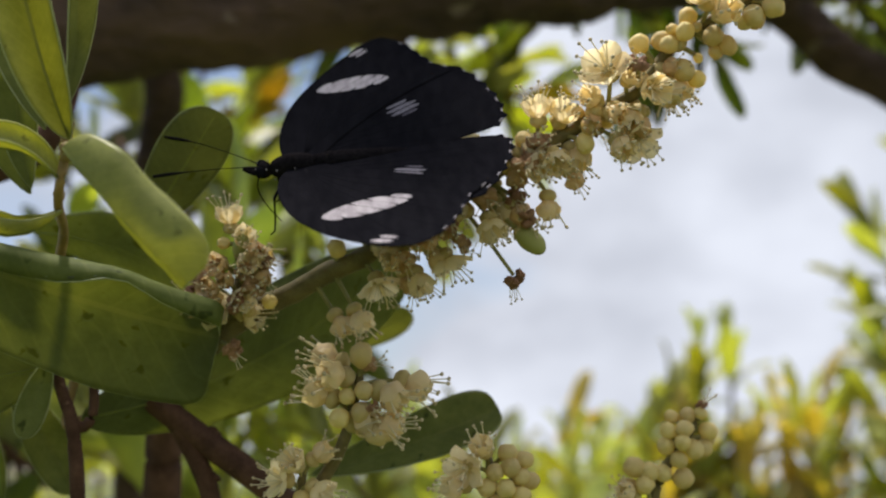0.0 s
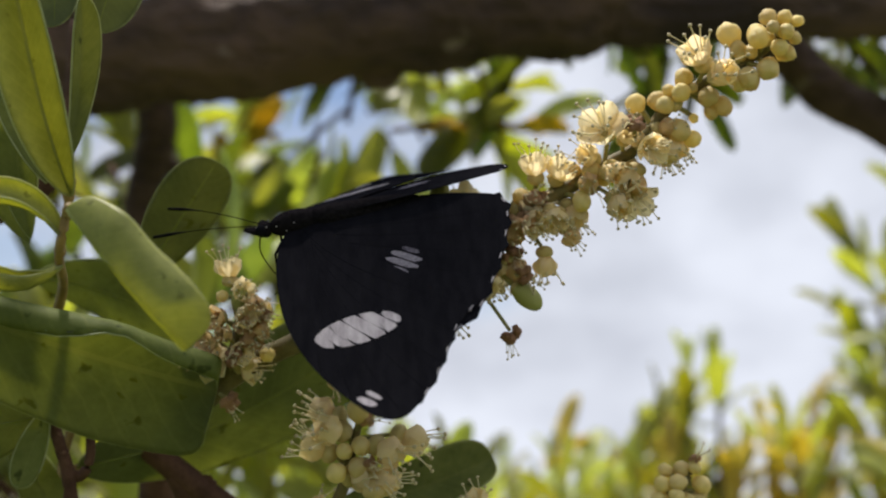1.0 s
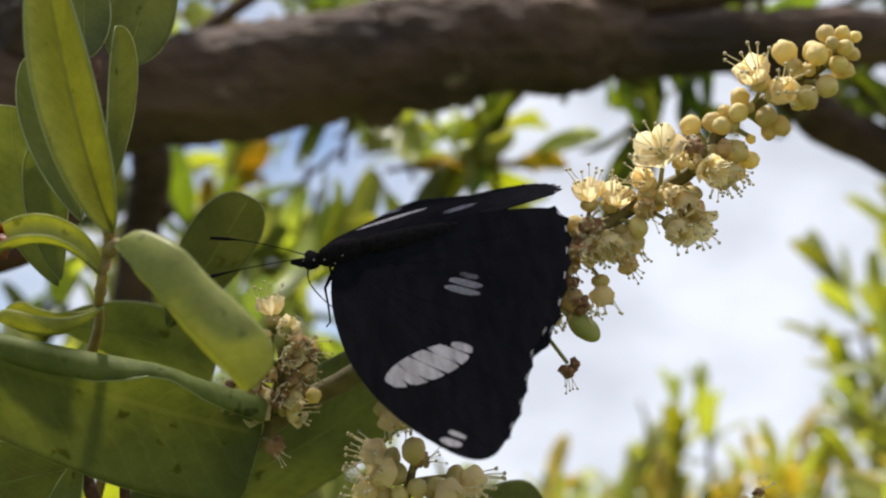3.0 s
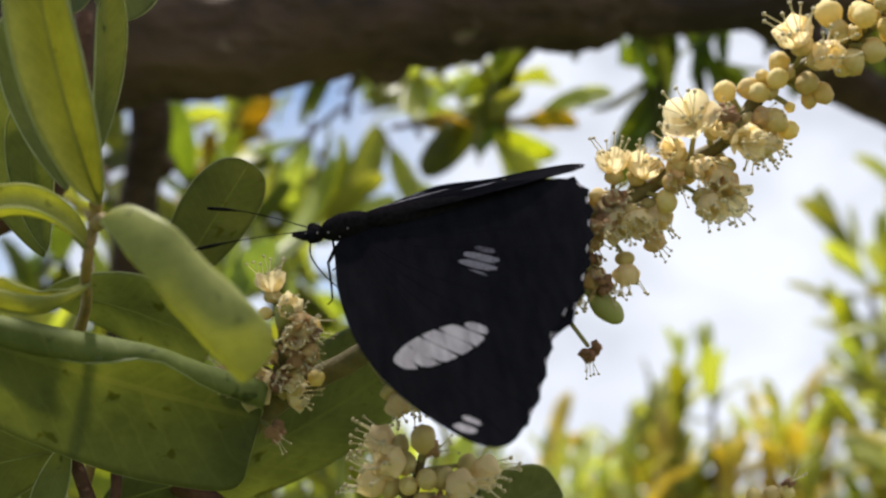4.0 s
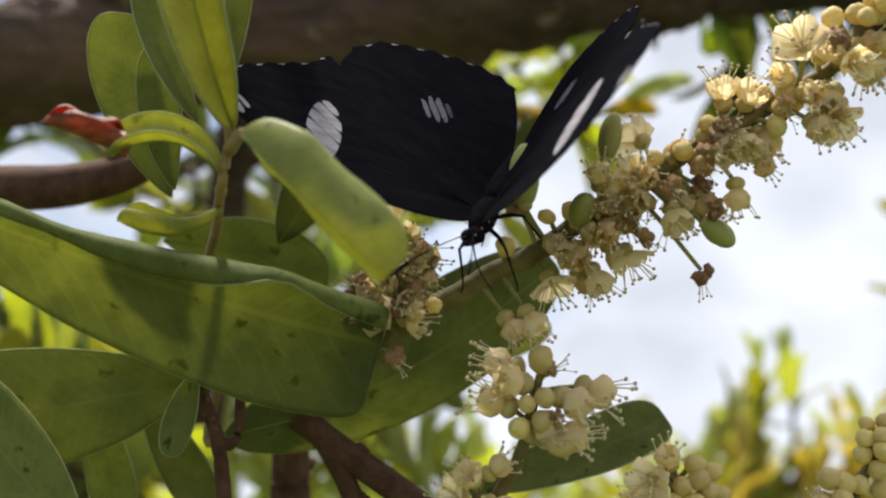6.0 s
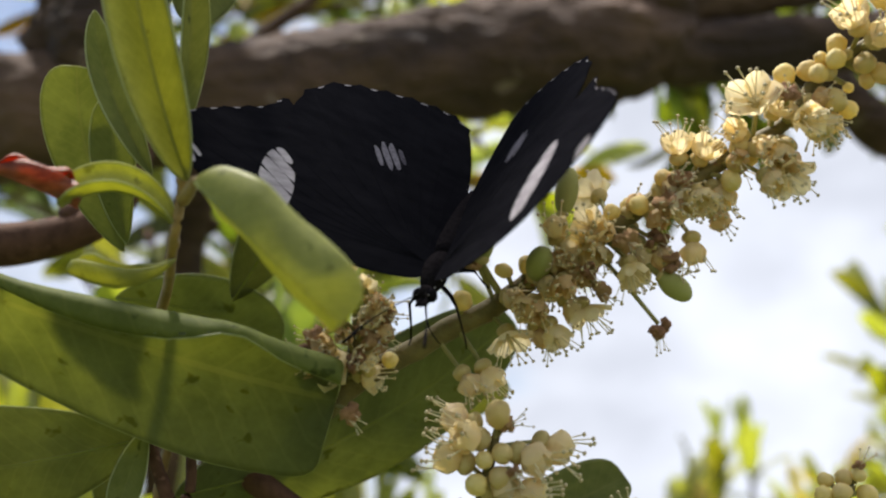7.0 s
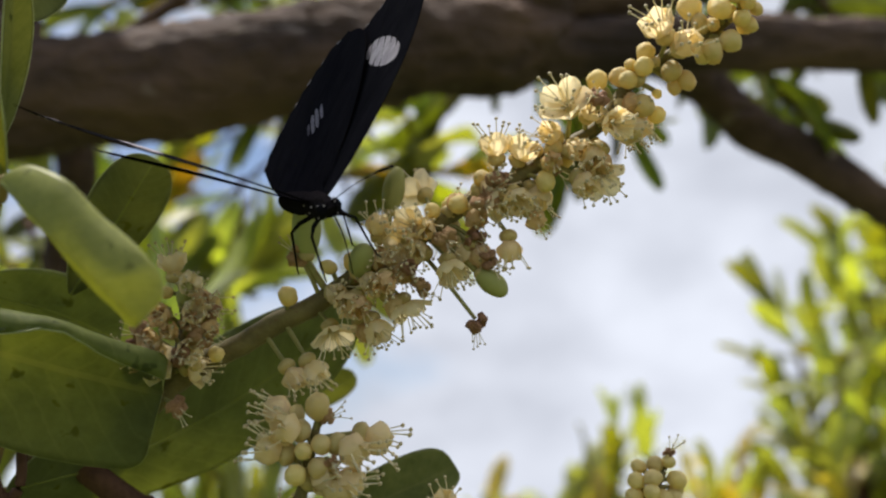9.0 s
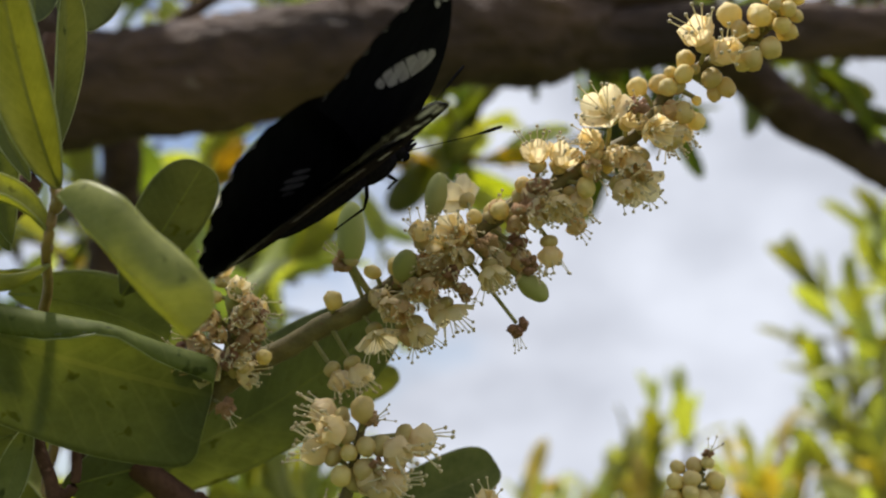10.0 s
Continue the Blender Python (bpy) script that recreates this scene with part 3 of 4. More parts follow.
class Spike:
    """A flower spike: a stem with buds, flowers, withered flowers and green fruits on it."""

    def __init__(self, label, points, radii, seed):
        self.base, self.rnd, self.count = mm(*points[0]), random.Random(seed), 0
        self.ob = thing("flower_spike", points[0], label, "flower", "flower spikes of the tree")
        self.line = spline([mm(*p) - self.base for p in points], 60)
        part("stem", tube(bmesh.new(), self.line, [r / 1000 for r in radii], 10, 0.14, 260), STEM, self.ob)

    def root(self, p, back=0.003):
        """Where on the stem a piece at p is attached, a little nearer the base than the nearest point."""
        i = min(range(len(self.line)), key=lambda k: (self.line[k] - p).length)
        step = (self.line[-1] - self.line[0]).length / 60
        return self.line[max(0, i - int(back / max(step, 1e-5)))]

    def stalk(self, p, way, r=0.0004):
        a = self.root(p)
        end = p - way * 0.0006
        mid = (a + end) / 2 - way * 0.0003
        if (end - a).length > 0.0005:
            part("flower_stalk", tube(bmesh.new(), spline([a, mid, end], 5), [r * 1.2, r], 6), STALK, self.ob)

    def way(self, p, jitter=0.25):
        d = (p - self.root(p, 0)).normalized()
        return (d + Vector([self.rnd.uniform(-jitter, jitter) for _ in range(3)])).normalized()

    def bud(self, x, y, z, r):
        p = mm(x, y, z) - self.base
        d = self.way(p)
        self.stalk(p, d, 0.00045)
        self.count += 1
        part("bud", KIT["bud"][self.count % 3], None, self.ob, m=Matrix.Translation(p) @ facing(d, self.rnd.uniform(0, 360)) @ Matrix.Diagonal((r / 1000, r / 1000, r / 1000, 1)))

    def flower(self, x, y, z, size=1.0, way=None, old=False, open_=None):
        p = mm(x, y, z) - self.base
        d = Vector(way).normalized() if way else self.way(p)
        self.count += 1
        k = self.count
        self.stalk(p, d)
        m = Matrix.Translation(p) @ facing(d, self.rnd.uniform(0, 72)) @ Matrix.Diagonal((size, size, size, 1))
        head = part("flower", KIT["calyx"], None, self.ob, "withering cream flower" if old else "cream-white open flower", m)
        shape = KIT["old"][k % 2] if old else KIT["petal"][(k if open_ is None else open_) % 3]
        for j in range(5):
            part("petal", shape, None, head, m=pose(0, 0, 0.0002, 0, 0, j * 72 + self.rnd.uniform(-8, 8)) @ pose(0, 0, 0, self.rnd.uniform(-9, 12), 0, 0))
        part("stamen_tuft", KIT["few"][k % 2] if old else KIT["stamen_tuft"][k % 3], None, head)

    def withered(self, x, y, z, r, way=None):
        p = mm(x, y, z) - self.base
        d = Vector(way).normalized() if way else self.way(p)
        self.count += 1
        self.stalk(p, d, 0.0004)
        w = part("withered_flower", KIT["withered"][self.count % 3], None, self.ob, "shrivelled brown flower", Matrix.Translation(p) @ facing(d, self.count * 40) @ Matrix.Diagonal((r / 1000, r / 1000, r / 1000, 1)))
        part("stamen_tuft", KIT["few"][self.count % 2], None, w, m=Matrix.Diagonal((0.8 / r * 1000, 0.8 / r * 1000, 0.8 / r * 1000, 1)))

    def fruit(self, x, y, z, r, way, slim=1.0):
        p = mm(x, y, z) - self.base
        d = Vector(way).normalized()
        self.stalk(p - d * r / 1000 * 0.9, d, 0.0006)
        f = part("fruit", KIT["fruit"], None, self.ob, "smooth green young fruit", Matrix.Translation(p) @ facing(d) @ Matrix.Diagonal((r / 1000 * slim, r / 1000 * slim, r / 1000, 1)))
        part("calyx", KIT["calyx"], None, f, m=pose(0, 0, -0.86) @ Matrix.Diagonal((0.35 / 0.0016, 0.35 / 0.0016, 0.2 / 0.0012, 1)))


def main_spike():
    s = Spike("long arching cream flower spike with buds, open flowers and green fruits",
              [(-47, 227, -20), (-38, 226, -13), (-30, 226, -9), (-23, 225, -5), (-16, 224, -2), (-10, 223, 2), (-3, 222, 7), (5, 221, 11), (12, 220, 16),
               (22, 219, 21), (30, 218, 26), (37, 217, 30), (43, 215, 38), (49, 214, 42), (57, 212, 46), (61, 211, 49), (63, 210, 52)],
              [2.3, 2.1, 1.9, 1.8, 1.6, 1.4, 1.2, 0.9, 0.5], 1)
    for b in [(53.2, 212.0, 50.7, 2.2), (54.7, 211.0, 47.8, 1.5), (58.4, 212.0, 50.9, 1.9), (60.3, 211.0, 49.6, 1.5),
    (57.4, 212.0, 47.5, 1.2), (63.6, 212.0, 47.5, 1.8), (60.8, 212.0, 44.5, 1.9), (57.2, 212.0, 42.4, 1.9),
    (54.8, 210.0, 41.2, 1.5), (45.1, 213.0, 42.6, 1.8), (42.3, 213.0, 40.3, 1.2), (44.1, 211.0, 39.7, 1.8),
    (46.5, 212.0, 40.7, 1.0), (43.3, 213.0, 37.7, 1.5), (49.5, 212.0, 39.1, 1.9), (50.5, 214.0, 36.5, 1.4),
    (52.4, 213.0, 37.5, 1.7)]:
        s.bud(*b)
    for b in [(36.4, 215.0, 38.1, 1.9), (40.7, 215.0, 38.6, 1.9), (44.2, 213.0, 33.0, 2.1), (47.0, 214.0, 31.5, 1.7),
    (47.2, 214.0, 35.3, 0.9), (42.3, 214.0, 28.4, 1.7), (30.8, 215.0, 25.0, 1.6), (27.5, 215.0, 22.7, 1.8),
    (26.4, 215.0, 19.6, 1.8), (36.3, 215.0, 25.5, 1.6), (15.2, 217.0, 20.4, 1.7), (10.7, 217.0, 15.8, 1.8),
    (22.5, 217.0, 17.1, 1.6), (20.1, 217.0, 15.3, 1.7), (25.5, 218.0, 25.7, 1.2), (-1.6, 219.0, 7.7, 1.8),
    (-20.4, 222.0, 0.0, 1.8), (-33.4, 222.0, -10.3, 1.5), (6.0, 218.0, 14.9, 1.5), (-7.9, 219.0, 3.9, 1.4),
    (-13.0, 221.0, 5.1, 1.4)]:
        s.bud(*b)
    for b in [(59.3, 208.0, 53.1, 1.6), (62.7, 209.0, 53.3, 1.4), (65.3, 210.0, 52.9, 1.1), (59.6, 206.0, 51.0, 1.2),
    (62.4, 207.0, 50.4, 1.5), (64.5, 209.0, 49.7, 1.2), (57.4, 207.0, 49.2, 2.0), (61.5, 208.0, 47.7, 1.6),
    (63.5, 210.0, 47.1, 1.5), (59.6, 209.0, 43.8, 2.0), (56.9, 210.0, 47.0, 1.2), (56.0, 209.0, 42.2, 1.9),
    (55.2, 211.0, 46.8, 1.2)]:
        s.bud(*b)
    for i, f in enumerate([(48.0, 210.0, 45.1), (50.5, 209.0, 42.6), (30.4, 212.0, 32.3), (17.9, 217.0, 24.3),
    (32.3, 214.0, 20.1), (36.1, 215.0, 21.0), (38.1, 212.0, 29.7), (19.7, 217.0, 9.6),
    (5.4, 230.0, 19.2), (2.7, 217.0, 11.7), (-3.7, 218.0, 10.5), (0.5, 219.0, -1.4),
    (-5.1, 220.0, -4.7), (-8.0, 218.0, -0.8), (-12.7, 221.0, -5.9), (-16.9, 221.0, -12.0),
    (-20.5, 221.0, -13.0), (-2.8, 216.0, 2.7), (8.6, 217.0, 5.6), (13.0, 218.0, 8.2)]):
        way = {0: (-0.5, -0.6, 0.5), 1: (0.1, -0.95, 0.1), 2: (-0.5, -0.75, 0.35), 3: (-0.2, -0.3, 0.9), 6: (0.3, -0.8, -0.3)}.get(i)
        s.flower(*f, 1.25 if i < 3 else 1.1, way, old=i in (13, 17, 19))
    for w in [(35.2, 210.0, 33.5, 2.4), (14.9, 214.0, 15.9, 3.0), (13.4, 217.0, 9.5, 2.6), (15.6, 216.0, 5.7, 2.3),
    (3.5, 216.0, 1.0, 2.4), (8.0, 215.0, 9.4, 2.6), (17.0, 215.0, 19.4, 2.6), (-18.2, 221.0, 7.3, 2.6),
    (1.3, 215.0, 4.6, 2.0)]:
        s.withered(*w)
    s.fruit(-7, 217, 6, 3.6, (0.2, -0.6, 0.7))
    s.fruit(16.5, 217, 1.5, 3.4, (0.75, -0.1, -0.6))
    s.fruit(-0.5, 229, 20, 4.6, (0.2, 0, 1), 0.75)
    s.fruit(-16.8, 221, 12.5, 5.8, (0.02, 0, 1), 0.75)
    s.withered(13.2, 216, -5.5, 2.5, (0.05, -0.1, -1))
    # the crowded middle of the spike
    for k in range(56):
        i = 17 + int(28 * (k + s.rnd.random()) / 56)
        c = (s.line[i] + s.base) * 1000
        a, r = s.rnd.uniform(-2.6, 2.6), s.rnd.uniform(2.6, 6.2)
        d = Vector((0.45 * math.sin(a) + 0.25, -0.75 * max(math.cos(a), -0.5), -math.sin(abs(a)) * (1.0 if k % 5 in (0, 2, 3) else -0.8) - 0.1))
        p = c + d * r
        if k % 6 == 0:
            s.bud(*p, s.rnd.uniform(1.4, 1.9))
        elif k % 9 == 4:
            s.withered(*p, s.rnd.uniform(1.7, 2.3))
        else:
            s.flower(*p, s.rnd.uniform(0.92, 1.12), (d.x + s.rnd.uniform(-0.5, 0.5), d.y - 0.1, d.z - 0.25), k % 3 == 0, 2 if k % 2 else 1)


def other_spikes():
    s = Spike("short flower cluster with white stamens and brown withered flowers", [(-44, 226, -18), (-40, 225, -9), (-39, 224, -1), (-40, 224, 3)], [1.6, 1.3, 1.0, 0.7], 2)
    for i, f in enumerate([(-40.9, 223.0, 4.3), (-35.6, 221.0, -1.3), (-43.1, 222.0, -12.0), (-38.8, 224.0, -12.7)]):
        s.flower(*f, 1.05, (-0.1, -0.2, 1) if i == 0 else None)
    for x, y, z, r in [(-35.5, 220.0, -7.0, 2.8), (-46.1, 223.0, -6.0, 2.6), (-39.2, 220.0, -10.1, 2.4), (-48.5, 224.0, -9.0, 2.4),
    (-40.8, 224.0, -19.4, 2.4), (-43.0, 222.0, -2.7, 2.2), (-37.7, 220.0, -4.3, 2.2), (-34.2, 221.0, -2.4, 2.2)]:
        s.withered(x, y - 2, z, r * 1.05)
    for i, p in enumerate(((-37, 218, -3), (-44, 220, -8), (-41, 219, -6), (-38, 220, 1.5), (-36, 219, 0), (-42, 219, -3), (-38, 219, -9), (-46, 221, -11), (-35, 219, -5))):
        s.flower(*p, 0.88, None, i % 3 > 0)
    s.fruit(-38.5, 220, 0.5, 2.6, (0.3, -0.5, 0.8))
    for b in ((-42, 221, 1, 1.2), (-45, 222, -11, 1.3), (-37, 221, -12, 1.3)):
        s.bud(*b)

    s = Spike("drooping cream flower cluster with long white stamens", [(-24, 218, -46), (-19, 216, -37), (-17, 215, -30), (-15, 214, -22)], [1.4, 1.2, 1.0, 0.7], 3)
    for f in [(-11.4, 212.0, -26.1), (-18.3, 213.0, -23.6), (-20.8, 214.0, -27.6), (-12.4, 213.0, -32.1),
    (-16.4, 214.0, -32.1), (-7.3, 215.0, -24.6), (-19.4, 216.0, -21.3)]:
        s.flower(*f, 1.35, None, False, 2)
    for b in ((-15, 212, -19.5, 2.2), (-15, 211, -30, 2.0), (-14.5, 211, -26, 1.8), (-12, 211, -34, 2.1), (-19, 211, -31, 1.9), (-17.5, 211, -27, 1.6)):
        s.bud(*b)
    for w in ((-13.4, 213, -21.5, 1.8), (-13, 210, -28.5, 1.5)):
        s.withered(*w)

    s = Spike("cream flower cluster with clustered round buds", [(10, 226, -62), (10, 225, -50), (9, 225, -41)], [1.4, 1.2, 0.8], 4)
    for b in ((10, 221, -43, 1.8), (13, 221, -42, 1.9), (15, 222, -44, 1.8), (12.5, 222, -39.5, 1.9), (15.5, 223, -41, 1.8), (8.5, 221, -46, 1.9), (12, 220.5, -46, 1.9), (15, 221, -47.5, 1.9), (10, 221, -49, 1.9), (17, 223, -45, 1.7)):
        s.bud(*b)
    for p in ((8, 222, -39), (5, 222, -42), (4, 223, -46), (7, 221, -50)):
        s.flower(*p, 1.1)

    s = Spike("spike of small round yellow-green buds", [(40, 233, -62), (43, 232, -48), (47, 232, -41), (50, 231, -36), (51.5, 231, -32)], [1.3, 1.2, 1.0, 0.8, 0.5], 5)
    for b in ((45, 230, -36.5, 1.7), (48, 229, -36, 1.8), (49, 231, -33.5, 1.6), (53, 230, -36.5, 1.8), (50, 229, -40, 1.9), (47, 229, -42, 1.8), (44.5, 230, -39.5, 1.8), (47.5, 228, -38.5, 1.7), (52, 230, -40, 1.8), (46, 232, -34, 1.4),
              (38, 229, -43.5, 2.1), (41, 229, -44.5, 2.0), (44, 230, -45, 1.8), (40, 228, -47, 1.9), (48, 230, -46, 2.1), (37, 231, -48, 2.0), (51.5, 230, -33, 1.3), (53, 231, -38.5, 1.5)):
        s.bud(*b)
    s.withered(51.5, 230, -31.3, 1.5)
    s.flower(38, 229, -49, 1.0)

    s = Spike("small cream flower cluster low on the twig", [(-27, 217, -58), (-27, 216, -48), (-26, 215, -41)], [1.2, 1.0, 0.7], 6)
    for p in ((-27, 213, -40), (-24, 214, -39), (-29, 214, -43), (-24, 213, -44)):
        s.flower(*p, 1.0)
    s.bud(-26, 212, -46, 1.6)


main_spike()
other_spikes()


# ---- foliage farther off ----
def blade_data(name, length, half, bend, material):
    bm = leaf_mesh((0, 0, 0), (0, length * 0.5, bend), (0, length, 0), (0, 0, 1), half, 14, (0, 10), 9, 2, 0.0004, 0.5, 0.7, 0.1, length * 50)
    return stored(name, bm, material, material)


BLADES = {
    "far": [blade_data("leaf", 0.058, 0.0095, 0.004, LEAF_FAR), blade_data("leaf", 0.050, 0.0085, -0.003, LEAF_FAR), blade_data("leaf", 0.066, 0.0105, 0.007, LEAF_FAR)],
    "sun_tinted": [blade_data("leaf", 0.075, 0.0125, 0.006, LEAF_SUN_TINTED), blade_data("leaf", 0.065, 0.012, -0.004, LEAF_SUN_TINTED), blade_data("leaf", 0.085, 0.0125, 0.01, LEAF_LIGHT)],
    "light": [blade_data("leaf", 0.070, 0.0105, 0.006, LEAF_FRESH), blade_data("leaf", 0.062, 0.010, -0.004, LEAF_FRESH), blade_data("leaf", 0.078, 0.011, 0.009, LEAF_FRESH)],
    "gold": [blade_data("leaf", 0.070, 0.0135, 0.006, LEAF_GOLD), blade_data("leaf", 0.062, 0.013, -0.004, LEAF_SUN_TINTED), blade_data("leaf", 0.075, 0.0125, 0.01, LEAF_GOLD)],
    "yellow": [blade_data("leaf", 0.055, 0.010, 0.004, LEAF_YELLOW), blade_data("leaf", 0.06, 0.0105, 0.006, LEAF_SUN_TINTED), blade_data("leaf", 0.05, 0.010, -0.004, LEAF_YELLOW)],
}


def leafy_twig(at, way, length, leaves, kind, seed, label, rise=0.7, size=1.0, sag=0.1):
    """A twig with single leaves set round it, more densely at its end."""
    rnd, length = random.Random(seed), length / 1000
    ob = thing("leafy_twig", at, label, "foliage", "leafy twigs of the tree")
    d = Vector(way).normalized()
    line = spline([Vector((0, 0, 0)), d * length * 0.5 + Vector((0, 0, sag * length * 0.3)), d * length + Vector((0, 0, -sag * length * 0.3))], 12)
    part("twig", tube(bmesh.new(), line, [0.0024 * size, 0.0018 * size, 0.001 * size], 6), TWIG_BARK, ob)
    side = d.orthogonal().normalized()
    for k in range(leaves):
        s = 1 - (k / leaves) ** 1.4
        p = line[min(12, int(s * 12))]
        turn = Matrix.Rotation(k * 2.4 + rnd.uniform(-0.4, 0.4), 3, d)
        open_ = rise * (0.55 + 0.6 * (1 - s)) + rnd.uniform(-0.15, 0.15)
        out = (d * math.cos(open_) + (turn @ side) * math.sin(open_)).normalized()
        up = (d - out * d.dot(out)).normalized() * 0.6 + Vector((0, 0, 0.6)) + Vector([rnd.uniform(-0.3, 0.3) for _ in range(3)])
        x = out.cross(up).normalized()
        z = x.cross(out)
        m = Matrix((x, out, z)).transposed().to_4x4()
        f = size * rnd.uniform(0.75, 1.15)
        part("leaf", BLADES[kind][rnd.randrange(3)], None, ob, m=Matrix.Translation(p) @ m @ Matrix.Diagonal((f, f, f, 1)))
    return ob


def foliage():
    rnd = random.Random(11)
    # under and behind the thick branch, thinning out to the right
    for i in range(62):
        y = rnd.uniform(680, 1050)
        u = (i / 61) ** 1.15
        x = (-0.38 + 0.41 * u + rnd.uniform(-0.03, 0.03)) * y
        z = (rnd.uniform(-0.05, 0.16) if u < 0.55 else rnd.uniform(0.10, 0.17)) * y
        way = (rnd.uniform(-0.5, 0.7), rnd.uniform(-0.3, 0.3), rnd.uniform(-0.9, 0.9))
        leaves = rnd.randint(7, 10) if u < 0.6 else 6
        if x > -0.335 * y:  # open sky beyond the limb
            leafy_twig((x, y, z), way, 90, leaves, "yellow" if i % 13 == 4 else "sun_tinted" if u > 0.6 else ("sun_tinted", "far", "sun_tinted")[i % 3], i,
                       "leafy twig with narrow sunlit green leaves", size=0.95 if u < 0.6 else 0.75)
    # over the branch
    for i in range(16):
        y = rnd.uniform(700, 950)
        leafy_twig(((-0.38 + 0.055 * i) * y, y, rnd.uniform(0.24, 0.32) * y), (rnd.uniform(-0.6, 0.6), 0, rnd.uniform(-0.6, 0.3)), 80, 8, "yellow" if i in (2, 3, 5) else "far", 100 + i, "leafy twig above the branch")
    # twigs over the thinner part of the branch, extra unseen ones added to shade it
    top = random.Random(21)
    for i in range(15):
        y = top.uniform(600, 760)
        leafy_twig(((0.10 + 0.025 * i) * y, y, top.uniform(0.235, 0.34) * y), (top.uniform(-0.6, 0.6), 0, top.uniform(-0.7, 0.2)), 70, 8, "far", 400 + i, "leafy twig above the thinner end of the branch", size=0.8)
    # behind the near leaves
    for i in range(14):
        y = rnd.uniform(560, 820)
        leafy_twig((rnd.uniform(-0.43, -0.23) * y, y, rnd.uniform(-0.30, -0.13) * y), (rnd.uniform(-0.5, 0.2), 0, rnd.uniform(0.2, 1)), 80, 8, ("light", "sun_tinted", "far")[i % 3], 200 + i, "sunlit leafy twig behind the near leaves")
    # green, yellow and orange leaves over the thick end of the branch
    for i, (x, z, kind) in enumerate(((-0.245, 1.915, "far"), (-0.205, 1.905, "yellow"), (-0.185, 1.935, "yellow"), (-0.155, 1.915, "light"), (-0.125, 1.925, "far"), (-0.095, 1.93, "yellow"), (-0.065, 1.94, "light"))):
        leafy_twig(tuple(BASE.inverted() @ Vector((x, 0.83 + 0.015 * (i % 3), z + 0.022)) * 1000), ((-0.6, 0.5, 0.3)[i % 3], 0, (-0.15, -0.3, 0.1)[i % 3]), 60, 8, kind, 600 + i,
                   "leafy twig with orange-yellow ageing leaves" if kind == "yellow" else "leafy twig over the thick end of the branch", size=0.85)
    # low down, under the flower spike
    low = random.Random(41)
    for i in range(7):
        at = BASE.inverted() @ Vector((-0.13 + 0.018 * i, low.uniform(0.72, 0.86), low.uniform(1.44, 1.49)))
        leafy_twig(tuple(at * 1000), (low.uniform(-0.6, 0.6), 0, low.uniform(0.4, 1)), 70, 7, "sun_tinted", 560 + i, "sunlit leafy twig below the flower spike", size=0.8)
    # unseen twigs added overhead, towards the sun, to shade the leaves and the butterfly
    sky = random.Random(31)
    for i in range(10):
        up = BASE.to_3x3().inverted() @ SUN_WAY
        at = Vector((-172 + 11.5 * i + sky.uniform(-8, 8), 238 + sky.uniform(-20, 32), sky.uniform(-20, 20))) + up * sky.uniform(280, 430)
        leafy_twig(tuple(at), (sky.choice((-1, 1)), sky.uniform(-0.25, 0.25), -0.1), 90, 7, "sun_tinted", 520 + i, "unseen leafy twig added overhead for shade", rise=0.8, size=0.85)
    # leaves by the forked branch
    for i, (x, y, z) in enumerate(((0.30, 740, 0.235), (0.34, 760, 0.22), (0.40, 780, 0.235), (0.45, 760, 0.22), (0.37, 760, 0.25))):
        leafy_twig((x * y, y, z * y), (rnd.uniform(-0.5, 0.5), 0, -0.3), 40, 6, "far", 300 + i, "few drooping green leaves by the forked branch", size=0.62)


def shrub(at, height, shoots, spread, seed, kind, label, size=1.0):
    """A bush: stems from the ground, each ending in tufts of upright leaves."""
    rnd = random.Random(seed)
    top = BASE @ mm(*at)
    ob = new("shrub")
    ob.location = (top.x, top.y, 0)
    tagged(ob, label, "bush", "bushes beyond the branch")
    for k in range(shoots):
        a, r = k * 2.4, spread * math.sqrt((k + 0.3) / shoots)
        end = Vector((r * math.cos(a), r * math.sin(a), top.z - 0.10 - height * rnd.random() - 0.35 * r))
        foot = Vector((end.x * 0.2, end.y * 0.2, 0))
        line = spline([foot, (foot + end) / 2 + Vector((end.x * 0.15, end.y * 0.15, 0)), end], 10)
        part("stem", tube(bmesh.new(), line, [0.012, 0.008, 0.004], 6), TWIG_BARK, ob)
        # side shoots, each with its own tuft of leaves
        for k2 in range(3):
            at = line[-1 - k2]
            lean = Vector((rnd.uniform(-1, 1), rnd.uniform(-1, 1), 0)) * (0.25 + 0.25 * k2)
            way = (Vector((end.x * 0.6, end.y * 0.6, 0.6)) + lean).normalized()
            tip = at + way * 0.05 * (1 + k2 * 0.6) * size
            part("stem", tube(bmesh.new(), [at, (at + tip) / 2 + Vector((0, 0, -0.004)), tip], [0.004, 0.002], 5), LEAF_LIGHT, ob)
            side = way.orthogonal().normalized()
            for j in range(7):
                s = j / 6
                turn = Matrix.Rotation(j * 2.4 + rnd.uniform(-0.4, 0.4), 3, way)
                open_ = 0.2 + 1.0 * s + rnd.uniform(-0.2, 0.2)
                out = way * math.cos(open_) + (turn @ side) * math.sin(open_)
                up = (way - out * way.dot(out)).normalized()
                x = out.cross(up).normalized()
                m = Matrix((x, out, x.cross(out))).transposed().to_4x4()
                f = size * rnd.uniform(0.6, 1.15)
